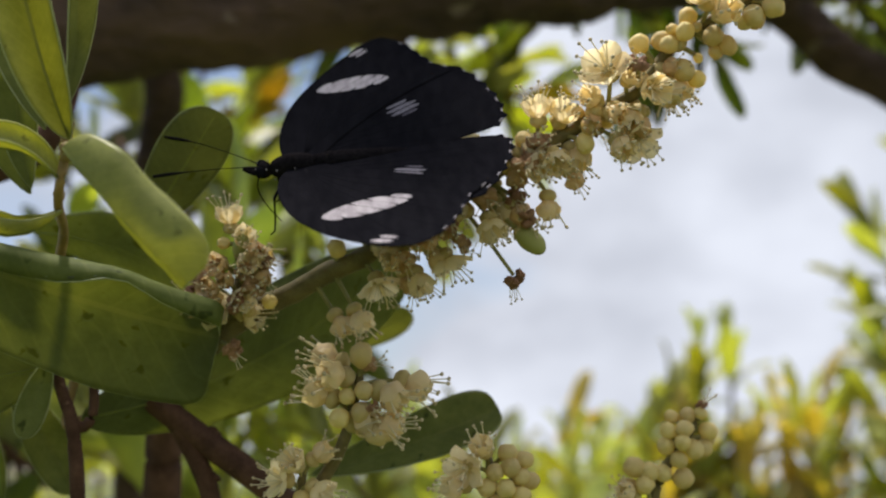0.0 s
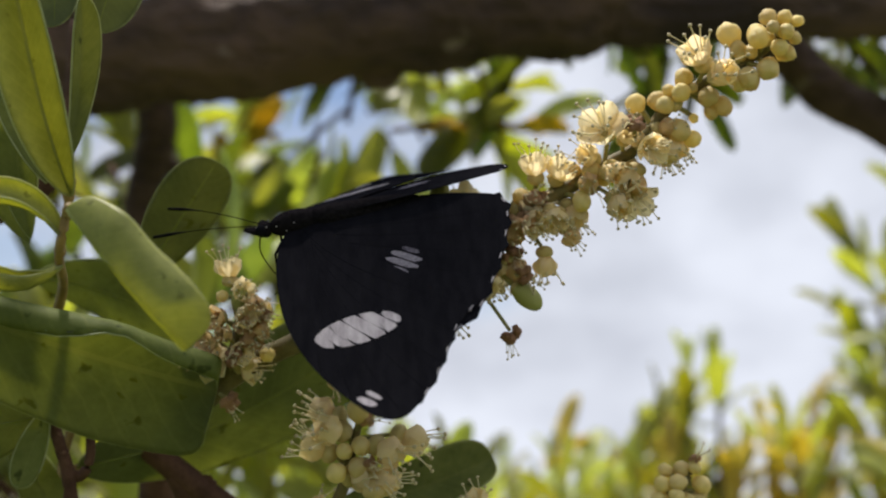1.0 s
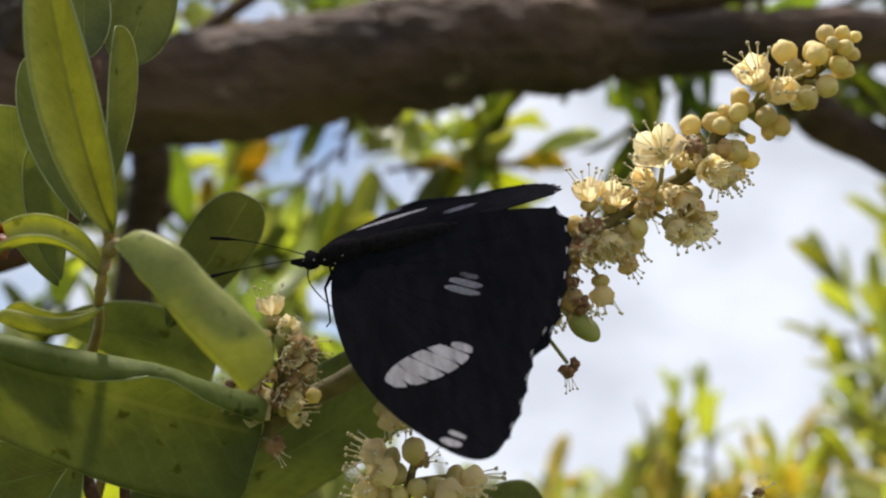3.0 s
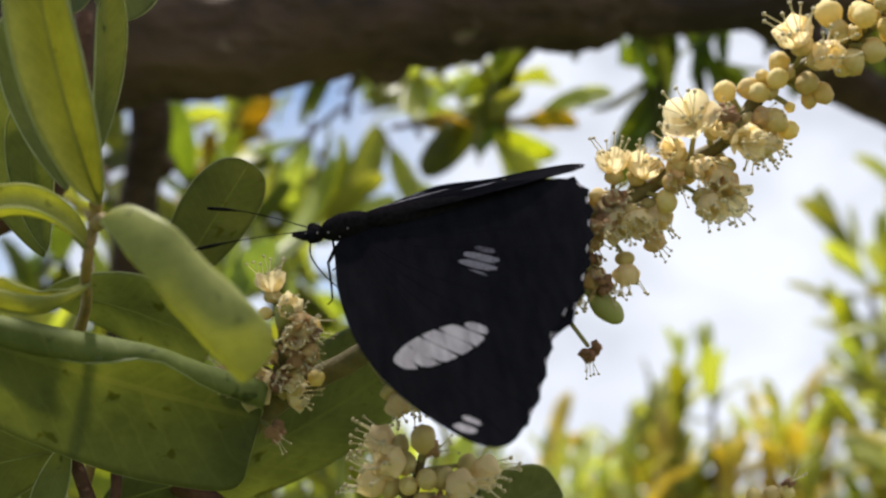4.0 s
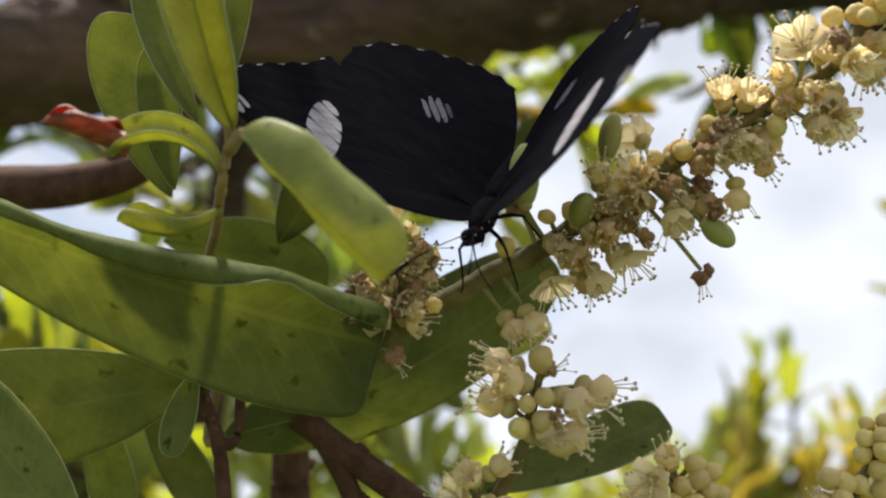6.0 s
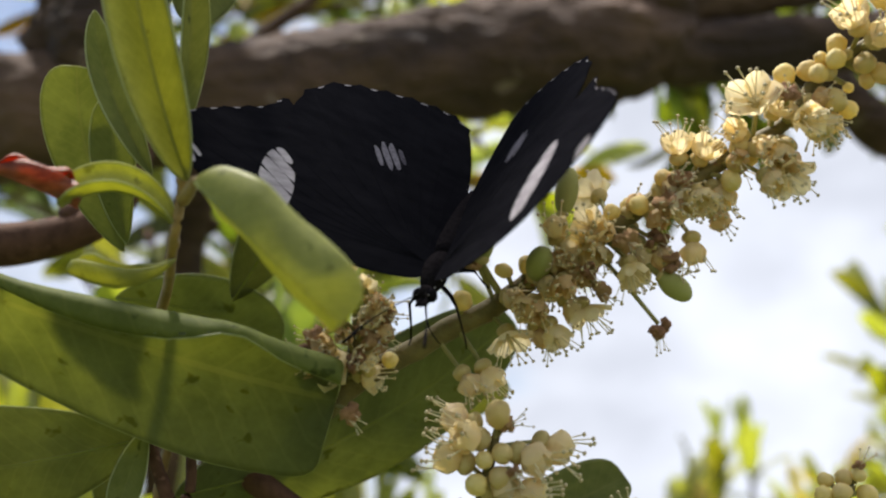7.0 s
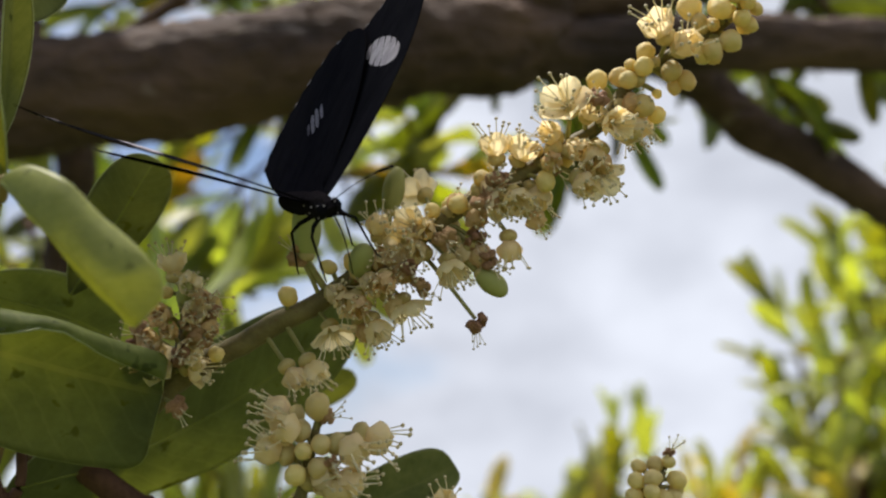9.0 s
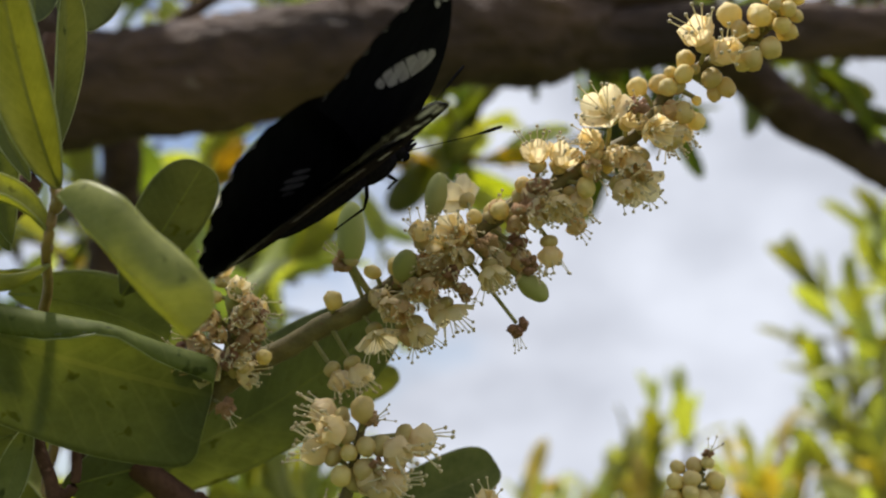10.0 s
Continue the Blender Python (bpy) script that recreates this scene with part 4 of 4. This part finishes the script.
                part("leaf", BLADES[kind][rnd.randrange(3)], None, ob, m=Matrix.Translation(tip - way * 0.07 * s * size) @ m @ Matrix.Diagonal((f, f, f, 1)))
    return ob


def shrubs():
    label = "sunlit yellow-green bush with upright tufts of leaves"
    tall = "tall sunlit bush with upright narrow leaves"
    shrub((900, 1900, 320), 0.40, 14, 0.22, 1, "sun_tinted", tall, 1.5)
    shrub((1080, 2050, 240), 0.45, 12, 0.26, 2, "sun_tinted", tall, 1.6)
    shrub((900, 1850, 20), 0.25, 11, 0.20, 9, "sun_tinted", tall, 1.5)
    shrub((395, 1900, -115), 0.16, 6, 0.08, 3, "sun_tinted", label, 1.4)
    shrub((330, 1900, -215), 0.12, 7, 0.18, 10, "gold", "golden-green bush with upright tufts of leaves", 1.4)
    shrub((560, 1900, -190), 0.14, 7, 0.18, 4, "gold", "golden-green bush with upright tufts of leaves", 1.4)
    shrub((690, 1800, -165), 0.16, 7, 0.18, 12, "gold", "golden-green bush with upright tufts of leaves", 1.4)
    shrub((180, 1750, -225), 0.12, 7, 0.16, 5, "sun_tinted", label, 1.4)
    shrub((40, 1500, -190), 0.14, 8, 0.16, 6, "sun_tinted", label, 1.2)
    shrub((-150, 1500, -130), 0.14, 9, 0.20, 7, "sun_tinted", label, 1.2)
    shrub((-380, 1500, -90), 0.20, 9, 0.25, 8, "sun_tinted", label, 1.2)
    shrub((-620, 1600, -80), 0.20, 9, 0.25, 11, "sun_tinted", label, 1.2)


foliage()
shrubs()

# ---- butterfly ----
FORE = [(1.2, 1.6), (4.6, 3.4), (9.9, 4.3), (15.1, 4.3), (20.9, 3.7), (25.5, 2.6), (30.2, 0.9), (34.8, -1.4), (39.4, -4.3), (43.6, -7.5), (47.0, -10.5), (49.0, -13.4), (49.0, -16.1), (46.9, -18.5), (43.6, -21.1), (40.0, -23.1), (36.0, -25.1), (32.2, -27.1), (29.3, -30.0), (23.2, -22.9), (16.2, -15.6), (8.1, -8.5), (1.2, -3.7)]
HIND = [(0.2, -0.5), (10.8, -1.0), (20, -3.5), (29.5, -9.5), (35, -17), (34.6, -24.5), (31.2, -30.2), (26.8, -33.2), (22, -35.4), (17.2, -37.2), (12.4, -38.4), (8.2, -38.8), (5, -37.4), (3, -33), (1.2, -27), (0, -20), (-0.6, -12)]


def camber(x, y):
    """The gentle arch of a wing, in mm."""
    return 0.0016 * x * x - 0.0022 * (y + 18) ** 2 * (x / 42) + 0.9 * math.sin(x * 0.09)


def smooth_outline(points, n=5, scallop=0.0, first=0, last=0):
    p = spline([Vector((x, y, 0)) for x, y in points] , n * (len(points) - 1))
    out = []
    for i, q in enumerate(p):
        u = i / n
        if scallop and first <= u <= last:
            a, b = p[max(i - 1, 0)], p[min(i + 1, len(p) - 1)]
            normal = (b - a).cross(Vector((0, 0, 1))).normalized()
            q = q - normal * scallop * (1 - abs(math.sin(math.pi * u)))
        out.append(q)
    return out


def wing_mesh(outline, mirror, lift, lower):
    """A thin wing with an upper and an under side (slots 0 and 1)."""
    bm = bmesh.new()
    ring = [bm.verts.new(q) for q in outline]
    face = bm.faces.new(ring)
    bmesh.ops.triangulate(bm, faces=[face])
    for cut in range(3):
        long_edges = [e for e in bm.edges if e.calc_length() > (8.0, 4.5, 3.0)[cut]]
        bmesh.ops.subdivide_edges(bm, edges=long_edges, cuts=1)
        bmesh.ops.triangulate(bm, faces=bm.faces[:])
    for v in bm.verts:
        v.co.z = camber(v.co.x, v.co.y) + lift
    for f in bm.faces:
        if f.normal.z < 0:
            f.normal_flip()
    top = bm.faces[:]
    twin = bmesh.ops.duplicate(bm, geom=top)
    low = [g for g in twin["geom"] if isinstance(g, bmesh.types.BMFace)]
    for v in {v for f in low for v in f.verts}:
        v.co.z -= 0.16
    for f in low:
        f.normal_flip()
        f.material_index = 1
    for v in bm.verts:
        v.co = Vector((v.co.x * mirror, v.co.y, v.co.z)) / 1000
    if mirror < 0:
        bmesh.ops.reverse_faces(bm, faces=bm.faces[:])
    return bm


def patch(bm, ring, mirror, lift, under):
    """A patch of coloured scales lying on a wing: a fan over a ring of points."""
    h = lift + (-0.16 - 0.05 if under else 0.05)
    c = sum(ring, Vector((0, 0, 0))) / len(ring)
    pts = [c] + [c + (q - c) * k for k in (0.5, 1.0) for q in ring]
    v = [bm.verts.new(Vector((q.x * mirror, q.y, camber(q.x, q.y) + h)) / 1000) for q in pts]
    n = len(ring)
    for i in range(n):
        j = (i + 1) % n
        for f in ((v[0], v[1 + i], v[1 + j]), (v[1 + i], v[1 + n + i], v[1 + n + j], v[1 + j])):
            bm.faces.new(f)


def oval(x, y, a, b, turn, n=14, rag=0.0, seed=0.0):
    out = []
    for i in range(n):
        w = 2 * math.pi * i / n
        k = 1 + rag * noise.noise(Vector((math.cos(w) * 2 + seed, math.sin(w) * 2, seed)))
        c, s = math.cos(w), math.sin(w)
        p = Vector((math.copysign(abs(c) ** 0.75, c) * a * k, math.copysign(abs(s) ** 0.75, s) * b * k, 0))
        out.append(Matrix.Rotation(radians(turn), 3, "Z") @ p + Vector((x, y, 0)))
    return out


def lens(ring, x, y, a, b):
    """The ring with what stands out of an upright ellipse pulled back onto it."""
    out = []
    for q in ring:
        d = Vector((q.x - x, q.y - y, 0))
        e = math.hypot(d.x / a, d.y / b)
        out.append(Vector((x, y, 0)) + d / max(e, 1.0))
    return out


def wing_veins(ends, mirror, lift, parent):
    """Raised veins that run from the wing's root to its margin."""
    for x, y in ends:
        line = []
        for k in range(9):
            u = k / 8
            px, py = 2.5 + (x - 2.5) * u, -1.0 + (y + 1.0) * (0.45 * u + 0.55 * u * u)
            line.append(Vector((px * mirror, py, camber(px, py) + lift - 0.03)) / 1000)
        part("vein", tube(bmesh.new(), line, [0.0001, 0.00008, 0.00005], 6), WING_VEIN, parent)


def markings(name, shapes, material, parent, mirror, lift, under, label):
    bm = bmesh.new()
    for s in shapes:
        patch(bm, s, mirror, lift, under)
    ob = part(name, bm, material, parent, label)
    if len(shapes) > 4:
        tagged(ob, kind="stuff")


def along(outline, n, first, last, inset, a, b, per=1):
    """Small ovals in a row that follows the outer margin, so many to each scallop."""
    out = []
    for k in range((last - first) * per):
        u = first + (k + 0.5) / per
        i = int(u * n)
        p, q = outline[i], outline[i + 1]
        d = (outline[i + 3] - outline[i - 2]).normalized()
        normal = Vector((-d.y, d.x, 0))
        c = p.lerp(q, u * n - i) - normal * inset
        out.append(oval(c.x, c.y, a, b, math.degrees(math.atan2(d.y, d.x)), 10, 0.3, u * 1.7))
    return out


def build_butterfly():
    ob = new("butterfly")
    tagged(ob, "black butterfly with white wing bands feeding on the flower spike", "butterfly")
    # body: x right, y to the head, z to the back
    bm = blob(bmesh.new(), (0, 0.0005, 0), (0.0024, 0.0050, 0.0025), 16, 12, None, 0.06)
    part("thorax", bm, BODY_FUR, ob)
    bm = tube(bmesh.new(), [mm(0, y, z) for y, z in ((-3, 0), (-6, -0.3), (-10, -0.7), (-14, -1.0), (-18, -1.2), (-21, -1.2), (-23, -1.0))], [0.0016, 0.0021, 0.0022, 0.0021, 0.0018, 0.0012, 0.0004], 14)
    part("abdomen", bm, BODY_FUR, ob)
    head = part("head", blob(bmesh.new(), mm(0, 6.3, 0.1), (0.0017, 0.0015, 0.0016), 14, 10), BODY_FUR, ob)
    for s in (-1, 1):
        part("eye", blob(bmesh.new(), mm(1.25 * s, 6.8, 0.3), (0.0009, 0.0011, 0.0012), 12, 8), WING_TOP, head)
        part("palp", tube(bmesh.new(), [mm(0.4 * s, 7, -0.4), mm(0.5 * s, 8.4, 0.2), mm(0.35 * s, 10.2, 1.0)], [0.0006, 0.0006, 0.0002], 8), BODY_FUR, head)
        dots = bmesh.new()
        for x, y, z in ((1.0, 7.6, 1.1), (1.5, 5.6, 1.0), (2.1, 3.6, 0.9), (2.3, 2.0, -0.3), (1.8, 4.4, -1.2), (1.2, 6.2, -1.3), (2.3, 0.2, 0.9), (2.2, -1.0, -1.0)):
            blob(dots, mm(x * s, y, z), (0.00016, 0.00016, 0.00016), 6, 4)
        part("dot_pattern", dots, WHITE_SCALES, ob, "tiny white dots on the black body")
        line = spline([mm(0.5 * s, 7.2, 1.2), mm(2.8 * s, 13, 3.4), mm(5.0 * s, 19, 5.2), mm(6.6 * s, 24.6, 6.3)], 16)
        part("antenna", tube(bmesh.new(), line, [0.00011, 0.00009, 0.00009, 0.00009, 0.00011, 0.00034, 0.00028], 6), BODY_FUR, ob, "thin black clubbed antenna")
    part("proboscis", tube(bmesh.new(), spline([mm(0, 7.6, -0.8), mm(0, 8.6, -4), mm(0, 7.8, -8), mm(0, 6.0, -12)], 12), [0.00016, 0.00010], 5), BODY_FUR, ob)
    for s in (-1, 1):
        for y0, kx, ky, fx, fy, fz in ((2.2, 4.2, 5.0, 5.0, 6.5, -10.5), (-1.6, 5.0, -4.0, 5.6, -7.5, -11)):
            line = [mm(1.2 * s, y0, -1.8), mm(kx * s * 0.7, (y0 + ky) / 2, -2.4), mm(kx * s, ky, -3.6), mm((kx + fx) / 2 * s, (ky + fy) / 2, -7.6), mm(fx * s, fy, fz), mm(fx * s * 1.05, fy + 1.0, fz - 0.6)]
            part("leg", tube(bmesh.new(), line, [0.00042, 0.0004, 0.00026, 0.00020, 0.00016, 0.00012], 6), BODY_FUR, ob)
    n = 5
    fore, hind = smooth_outline(FORE, n, 0.45, 13, 18), smooth_outline(HIND, n, 0.75, 5, 12)
    wings = {}
    cells = [(29.9, -3.3, 2.8, 0.82), (29.8, -5.5, 4.8, 0.98), (29.7, -8.1, 6.0, 1.07), (29.4, -10.9, 6.0, 1.09), (29.0, -13.5, 4.6, 1.0), (28.6, -15.7, 2.2, 0.70)]
    for side, s in (("right", 1), ("left", -1)):
        w = part("forewing", wing_mesh(fore, s, 0.12, 0), [WING_TOP, WING_UNDER], ob, "black forewing with a slanting white band")
        # the white band: slanting cells between the veins, and spots beyond it
        for i, (x, y, a, b) in enumerate(cells):
            markings("band_cell", [lens(oval(x, y, a, b, -38 - 2 * i, 24, 0.06, i), 29.4, -9.5, 3.1, 7.6)], WHITE_SCALES, w, s, 0.12, False, "slanting white cell of the wing band")
            markings("band_cell", [oval(x, y, a * 0.88, b * 0.86, -38 - 2 * i, 16, 0.06, i)], CREAM_SCALES, w, s, 0.12, True, "cream cell on the under side")
        markings("white_spot", [oval(44.4, -9.9, 2.0, 0.62, -50, 12, 0.3, 2), oval(43.5, -11.2, 1.7, 0.42, -48, 10, 0.3, 4)], WHITE_SCALES, w, s, 0.12, False, "small white spot near the wing tip")
        markings("white_fringe", along(fore, n, 13, 18, 0.20, 0.65, 0.12), WHITE_SCALES, w, s, 0.12, False, "white scallops along the wing edge")
        markings("cream_spot", [oval(44.0, -10.8, 1.9, 2.2, 20, 12, 0.3, 2), oval(38.0, -5.6, 1.0, 2.2, 60, 10, 0.2, 1)], CREAM_SCALES, w, s, 0.12, True, "cream spot on the under side")
        markings("dot_border", [oval(x, y, 0.4, 0.35, 0, 8, 0.2, x) for x, y in ((10, 1.4), (16, 2.0), (39, -12), (38, -15.5), (36, -19))] + along(fore, n, 13, 18, 0.3, 0.9, 0.22) + along(fore, n, 13, 18, 1.5, 0.7, 0.3, 2) + along(fore, n, 13, 18, 3.0, 0.6, 0.4, 2), DIM_SCALES, w, s, 0.12, True, "dull cream dots along the margin")
        wing_veins([(36, -2.6), (43, -7.6), (47.5, -15), (45, -19.6), (40.2, -22.6), (34.5, -25.4), (30, -28.6)], s, 0.12, w)
        h = part("hindwing", wing_mesh(hind, s, -0.14, 0), [WING_TOP, WING_UNDER], ob, "black scalloped hindwing with a pale spot")
        for i, (x, y, a, b) in enumerate(((13.9, -20.8, 1.9, 0.50), (15.1, -19.9, 3.2, 0.66), (16.4, -19.0, 3.5, 0.68), (17.7, -18.1, 2.4, 0.54))):
            markings("pale_streak", [oval(x, y, a, b, -54, 12, 0.35, i)], SILVER_SCALES if i else GREY_SCALES, h, s, -0.14, False, "silvery streak of the blurred hindwing spot")
        markings("white_fringe", along(hind, n, 5, 12, 0.22, 0.75, 0.13), WHITE_SCALES, h, s, -0.14, False, "white scallops along the wing edge")
        markings("chevron_border", along(hind, n, 5, 12, 0.3, 1.1, 0.25) + along(hind, n, 5, 12, 1.6, 1.0, 0.3, 2) + along(hind, n, 5, 12, 4.2, 0.80, 1.25, 2) + along(hind, n, 5, 12, 7.6, 0.28, 0.28), DIM_SCALES, h, s, -0.14, True, "dull cream chevrons along the margin")
        markings("cream_spot", [oval(19.5, -7.6, 1.6, 1.3, 0, 12, 0.2, 3)], CREAM_SCALES, h, s, -0.14, True, "cream spot on the under side")
        for k in range(8):
            markings("pale_streak", [oval(20.0 - 1.45 * k, -13.2 - 1.3 * k, 2.0 - 0.12 * k, 0.62, -48 - 2 * k, 12, 0.3, k)], PALE_BROWN, h, s, -0.14, True, "pale brown streak on the under side")
        wing_veins([(33, -15), (33.5, -25), (29, -31), (23.5, -34), (18.5, -36), (13.5, -37.4), (8.6, -37.6), (3.4, -33)], s, -0.14, h)
        wings[side] = (w, h)
    return ob, wings


BUTTERFLY, WINGS = build_butterfly()


# ---- what moves ----
def motions():
    rows = [
        (0, (-26.9, 214.1, 15.5), (-0.99, 0.07, -0.14), (-0.15, -0.60, 0.78), -6, 11, 1, -11, -6, 11, -1, -7),
        (0.1, (-23.1, 204.1, 13.1), (-0.95, 0.24, -0.18), (-0.28, -0.50, 0.82), 12, 16, 7, -17, 12, 16, 0, 0),
        (0.3, (-24.6, 206.0, 14.0), (-0.97, 0.19, -0.13), (-0.21, -0.51, 0.84), 14, 26, 8, -12, 14, 26, 0, 0),
        (0.5, (-26.2, 212.5, 14.4), (-0.97, 0.24, -0.03), (-0.18, -0.64, 0.75), 74, 77, -1, -2, 73, 77, -1, -5),
        (0.7, (-22.9, 209.6, 14.7), (-0.90, 0.41, -0.12), (-0.32, -0.48, 0.82), 60, 63, -2, -8, 60, 63, 0, 0),
        (0.8, (-24.6, 207.8, 13.3), (-0.97, 0.16, -0.20), (-0.25, -0.47, 0.85), 39, 38, 7, -6, 39, 38, 0, 0),
        (0.9, (-24.1, 208.3, 15.9), (-0.95, 0.05, -0.29), (-0.28, -0.49, 0.83), 10, 10, 7, 6, 10, 10, 0, 0),
        (1, (-26.6, 212.3, 15.3), (-0.96, 0.11, -0.24), (-0.27, -0.41, 0.87), -19, -25, 5, -1, -20, -25, -7, 1),
        (2, (-26.5, 212.2, 16.3), (-0.98, 0.11, -0.16), (-0.20, -0.58, 0.79), -23, -8, 14, -7, -24, -9, -3, -4),
        (2.5, (-26.4, 211.5, 15.8), (-0.95, 0.21, -0.21), (-0.30, -0.59, 0.75), -25, -15, 14, -7, -25, -15, 2, -3),
        (3.8, (-26.8, 216.3, 16.0), (-0.96, 0.17, -0.22), (-0.28, -0.52, 0.81), -29, -22, 7, -7, -29, -22, -7, -5),
        (4, (-26.8, 216.3, 16.0), (-0.96, 0.17, -0.22), (-0.28, -0.52, 0.81), -29, -22, 7, -7, -29, -22, -7, -5),
        (4.5, (-27.3, 217.6, 15.6), (-0.97, 0.14, -0.18), (-0.23, -0.58, 0.78), -14, -3, 13, -9, -15, -3, 2, -7),
        (4.7, (-26.3, 207.6, 11.3), (-0.95, -0.14, -0.27), (-0.17, -0.50, 0.85), 17, 18, 9, 10, 17, 18, 0, 0),
        (5, (-29.6, 210.9, 11.9), (-0.95, -0.10, -0.31), (-0.22, -0.52, 0.82), 29, 30, 7, 15, 29, 30, 0, 0),
        (5.2, (-18.9, 213.3, 12.8), (-0.91, -0.22, -0.35), (-0.18, -0.53, 0.83), 21, 19, 9, 23, 21, 19, 0, 2),
        (5.3, (-24.6, 207.7, 10.5), (-0.79, -0.37, -0.49), (-0.19, -0.60, 0.77), 18, 23, 13, 30, 18, 23, 0, 5),
        (5.4, (-26.0, 208.4, 5.0), (-0.29, -0.69, -0.66), (-0.38, -0.55, 0.74), 39, 59, 14, 35, 39, 59, 0, 8),
        (5.5, (-24.7, 214.1, 6.0), (-0.31, -0.70, -0.65), (-0.33, -0.56, 0.76), 33, 39, 18, 21, 33, 39, 0, 1),
        (5.7, (-24.0, 212.2, 5.2), (-0.30, -0.73, -0.61), (-0.26, -0.56, 0.79), 36, 37, 20, 29, 36, 37, 1, 5),
        (6.8, (-24.3, 216.4, 6.3), (-0.29, -0.69, -0.66), (-0.24, -0.62, 0.75), 37, 47, 20, 20, 37, 47, 1, 1),
        (7, (-24.8, 212.6, 5.0), (-0.29, -0.66, -0.69), (-0.18, -0.67, 0.72), 33, 43, 17, 25, 33, 43, 0, 3),
        (7.1, (-20.3, 214.1, 9.3), (-0.17, -0.76, -0.62), (-0.15, -0.61, 0.78), 44, 49, 13, 22, 44, 49, 0, 2),
        (7.2, (-24.1, 211.6, 7.9), (-0.00, -0.81, -0.58), (-0.13, -0.58, 0.81), 49, 51, 22, 31, 49, 51, 2, 6),
        (7.3, (-23.2, 215.0, 8.7), (0.06, -0.81, -0.58), (-0.22, -0.58, 0.79), 48, 43, 32, 34, 48, 43, 6, 7),
        (7.4, (-19.9, 214.9, 12.2), (0.38, -0.87, -0.31), (-0.62, -0.49, 0.62), 60, 39, 39, 34, 60, 39, 9, 7),
        (7.5, (-18.8, 213.5, 14.5), (0.46, -0.89, -0.03), (-0.63, -0.35, 0.69), 44, 55, 26, 35, 44, 55, 9, 8),
        (7.6, (-16.1, 205.8, 15.6), (0.45, -0.88, -0.17), (-0.53, -0.41, 0.74), 57, 48, 30, 21, 57, 48, 5, 1),
        (7.8, (-10.3, 207.9, 18.8), (0.67, -0.72, -0.16), (-0.33, -0.50, 0.80), 36, 27, 14, 1, 36, 27, 0, 0),
        (8, (-15.8, 206.7, 19.1), (0.43, -0.90, -0.10), (-0.53, -0.34, 0.78), 31, 15, 12, 17, 30, 17, 4, -6),
        (8.2, (-18.2, 209.9, 16.1), (0.58, -0.79, -0.19), (-0.35, -0.45, 0.82), 59, 52, 24, 6, 59, 52, 3, 0),
        (8.5, (-15.0, 211.2, 18.5), (0.49, -0.87, -0.04), (-0.47, -0.31, 0.83), 31, 32, 32, 18, 32, 37, 6, -2),
        (8.8, (-15.3, 206.9, 14.9), (0.25, -0.93, -0.27), (-0.38, -0.35, 0.86), 48, 43, 18, 10, 46, 43, 4, 0),
        (9, (-14.5, 208.4, 15.1), (0.34, -0.92, -0.20), (-0.32, -0.32, 0.89), 37, 37, 8, 6, 33, 40, 4, -2),
        (9.2, (-15.0, 209.2, 18.4), (0.36, -0.87, -0.35), (-0.33, -0.47, 0.82), 35, 26, 35, 19, 35, 26, 8, 0),
        (9.4, (-12.1, 211.0, 23.8), (0.36, -0.91, 0.18), (-0.90, -0.33, 0.26), 81, 24, 28, 36, 78, 23, 22, 5),
        (9.5, (-12.1, 211.7, 24.5), (0.39, -0.89, 0.23), (-0.92, -0.34, 0.20), 87, 19, 29, 41, 82, 19, 24, 5),
        (9.8, (-12.6, 211.6, 22.6), (0.69, 0.45, 0.57), (0.47, -0.86, 0.17), 99, 72, -2, 13, 97, 66, -1, -5),
        (10, (-12.4, 211.8, 23.1), (0.72, 0.45, 0.54), (0.45, -0.88, 0.13), 93, 65, -2, 15, 92, 60, -1, -5),
    ]

    def stand(p, head, back):
        y = Vector(head).normalized()
        x = y.cross(Vector(back)).normalized()
        turn = Matrix((x, y, x.cross(y))).transposed().to_4x4()
        return BASE @ Matrix.Translation(mm(*p)) @ turn
    walk(BUTTERFLY, [(t, stand(p, head, back)) for t, p, head, back, *a in rows])
    # the wings beat about the body's length and swing in their plane; the hindwings a little apart from the forewings
    fore, hind = WINGS["right"]
    walk(fore, [(t, pose(0, 0, 0, 0, -r, 0) @ pose(0, 0, 0, 0, 0, sr)) for t, p, head, back, r, l, sr, sl, hr, hl, tr, tl in rows])
    walk(hind, [(t, pose(0, 0, 0, 0, -hr, 0) @ pose(0, 0, 0, 0, 0, tr)) for t, p, head, back, r, l, sr, sl, hr, hl, tr, tl in rows])
    fore, hind = WINGS["left"]
    walk(fore, [(t, pose(0, 0, 0, 0, l, 0) @ pose(0, 0, 0, 0, 0, -sl)) for t, p, head, back, r, l, sr, sl, hr, hl, tr, tl in rows])
    walk(hind, [(t, pose(0, 0, 0, 0, hl, 0) @ pose(0, 0, 0, 0, 0, -tl)) for t, p, head, back, r, l, sr, sl, hr, hl, tr, tl in rows])


motions()
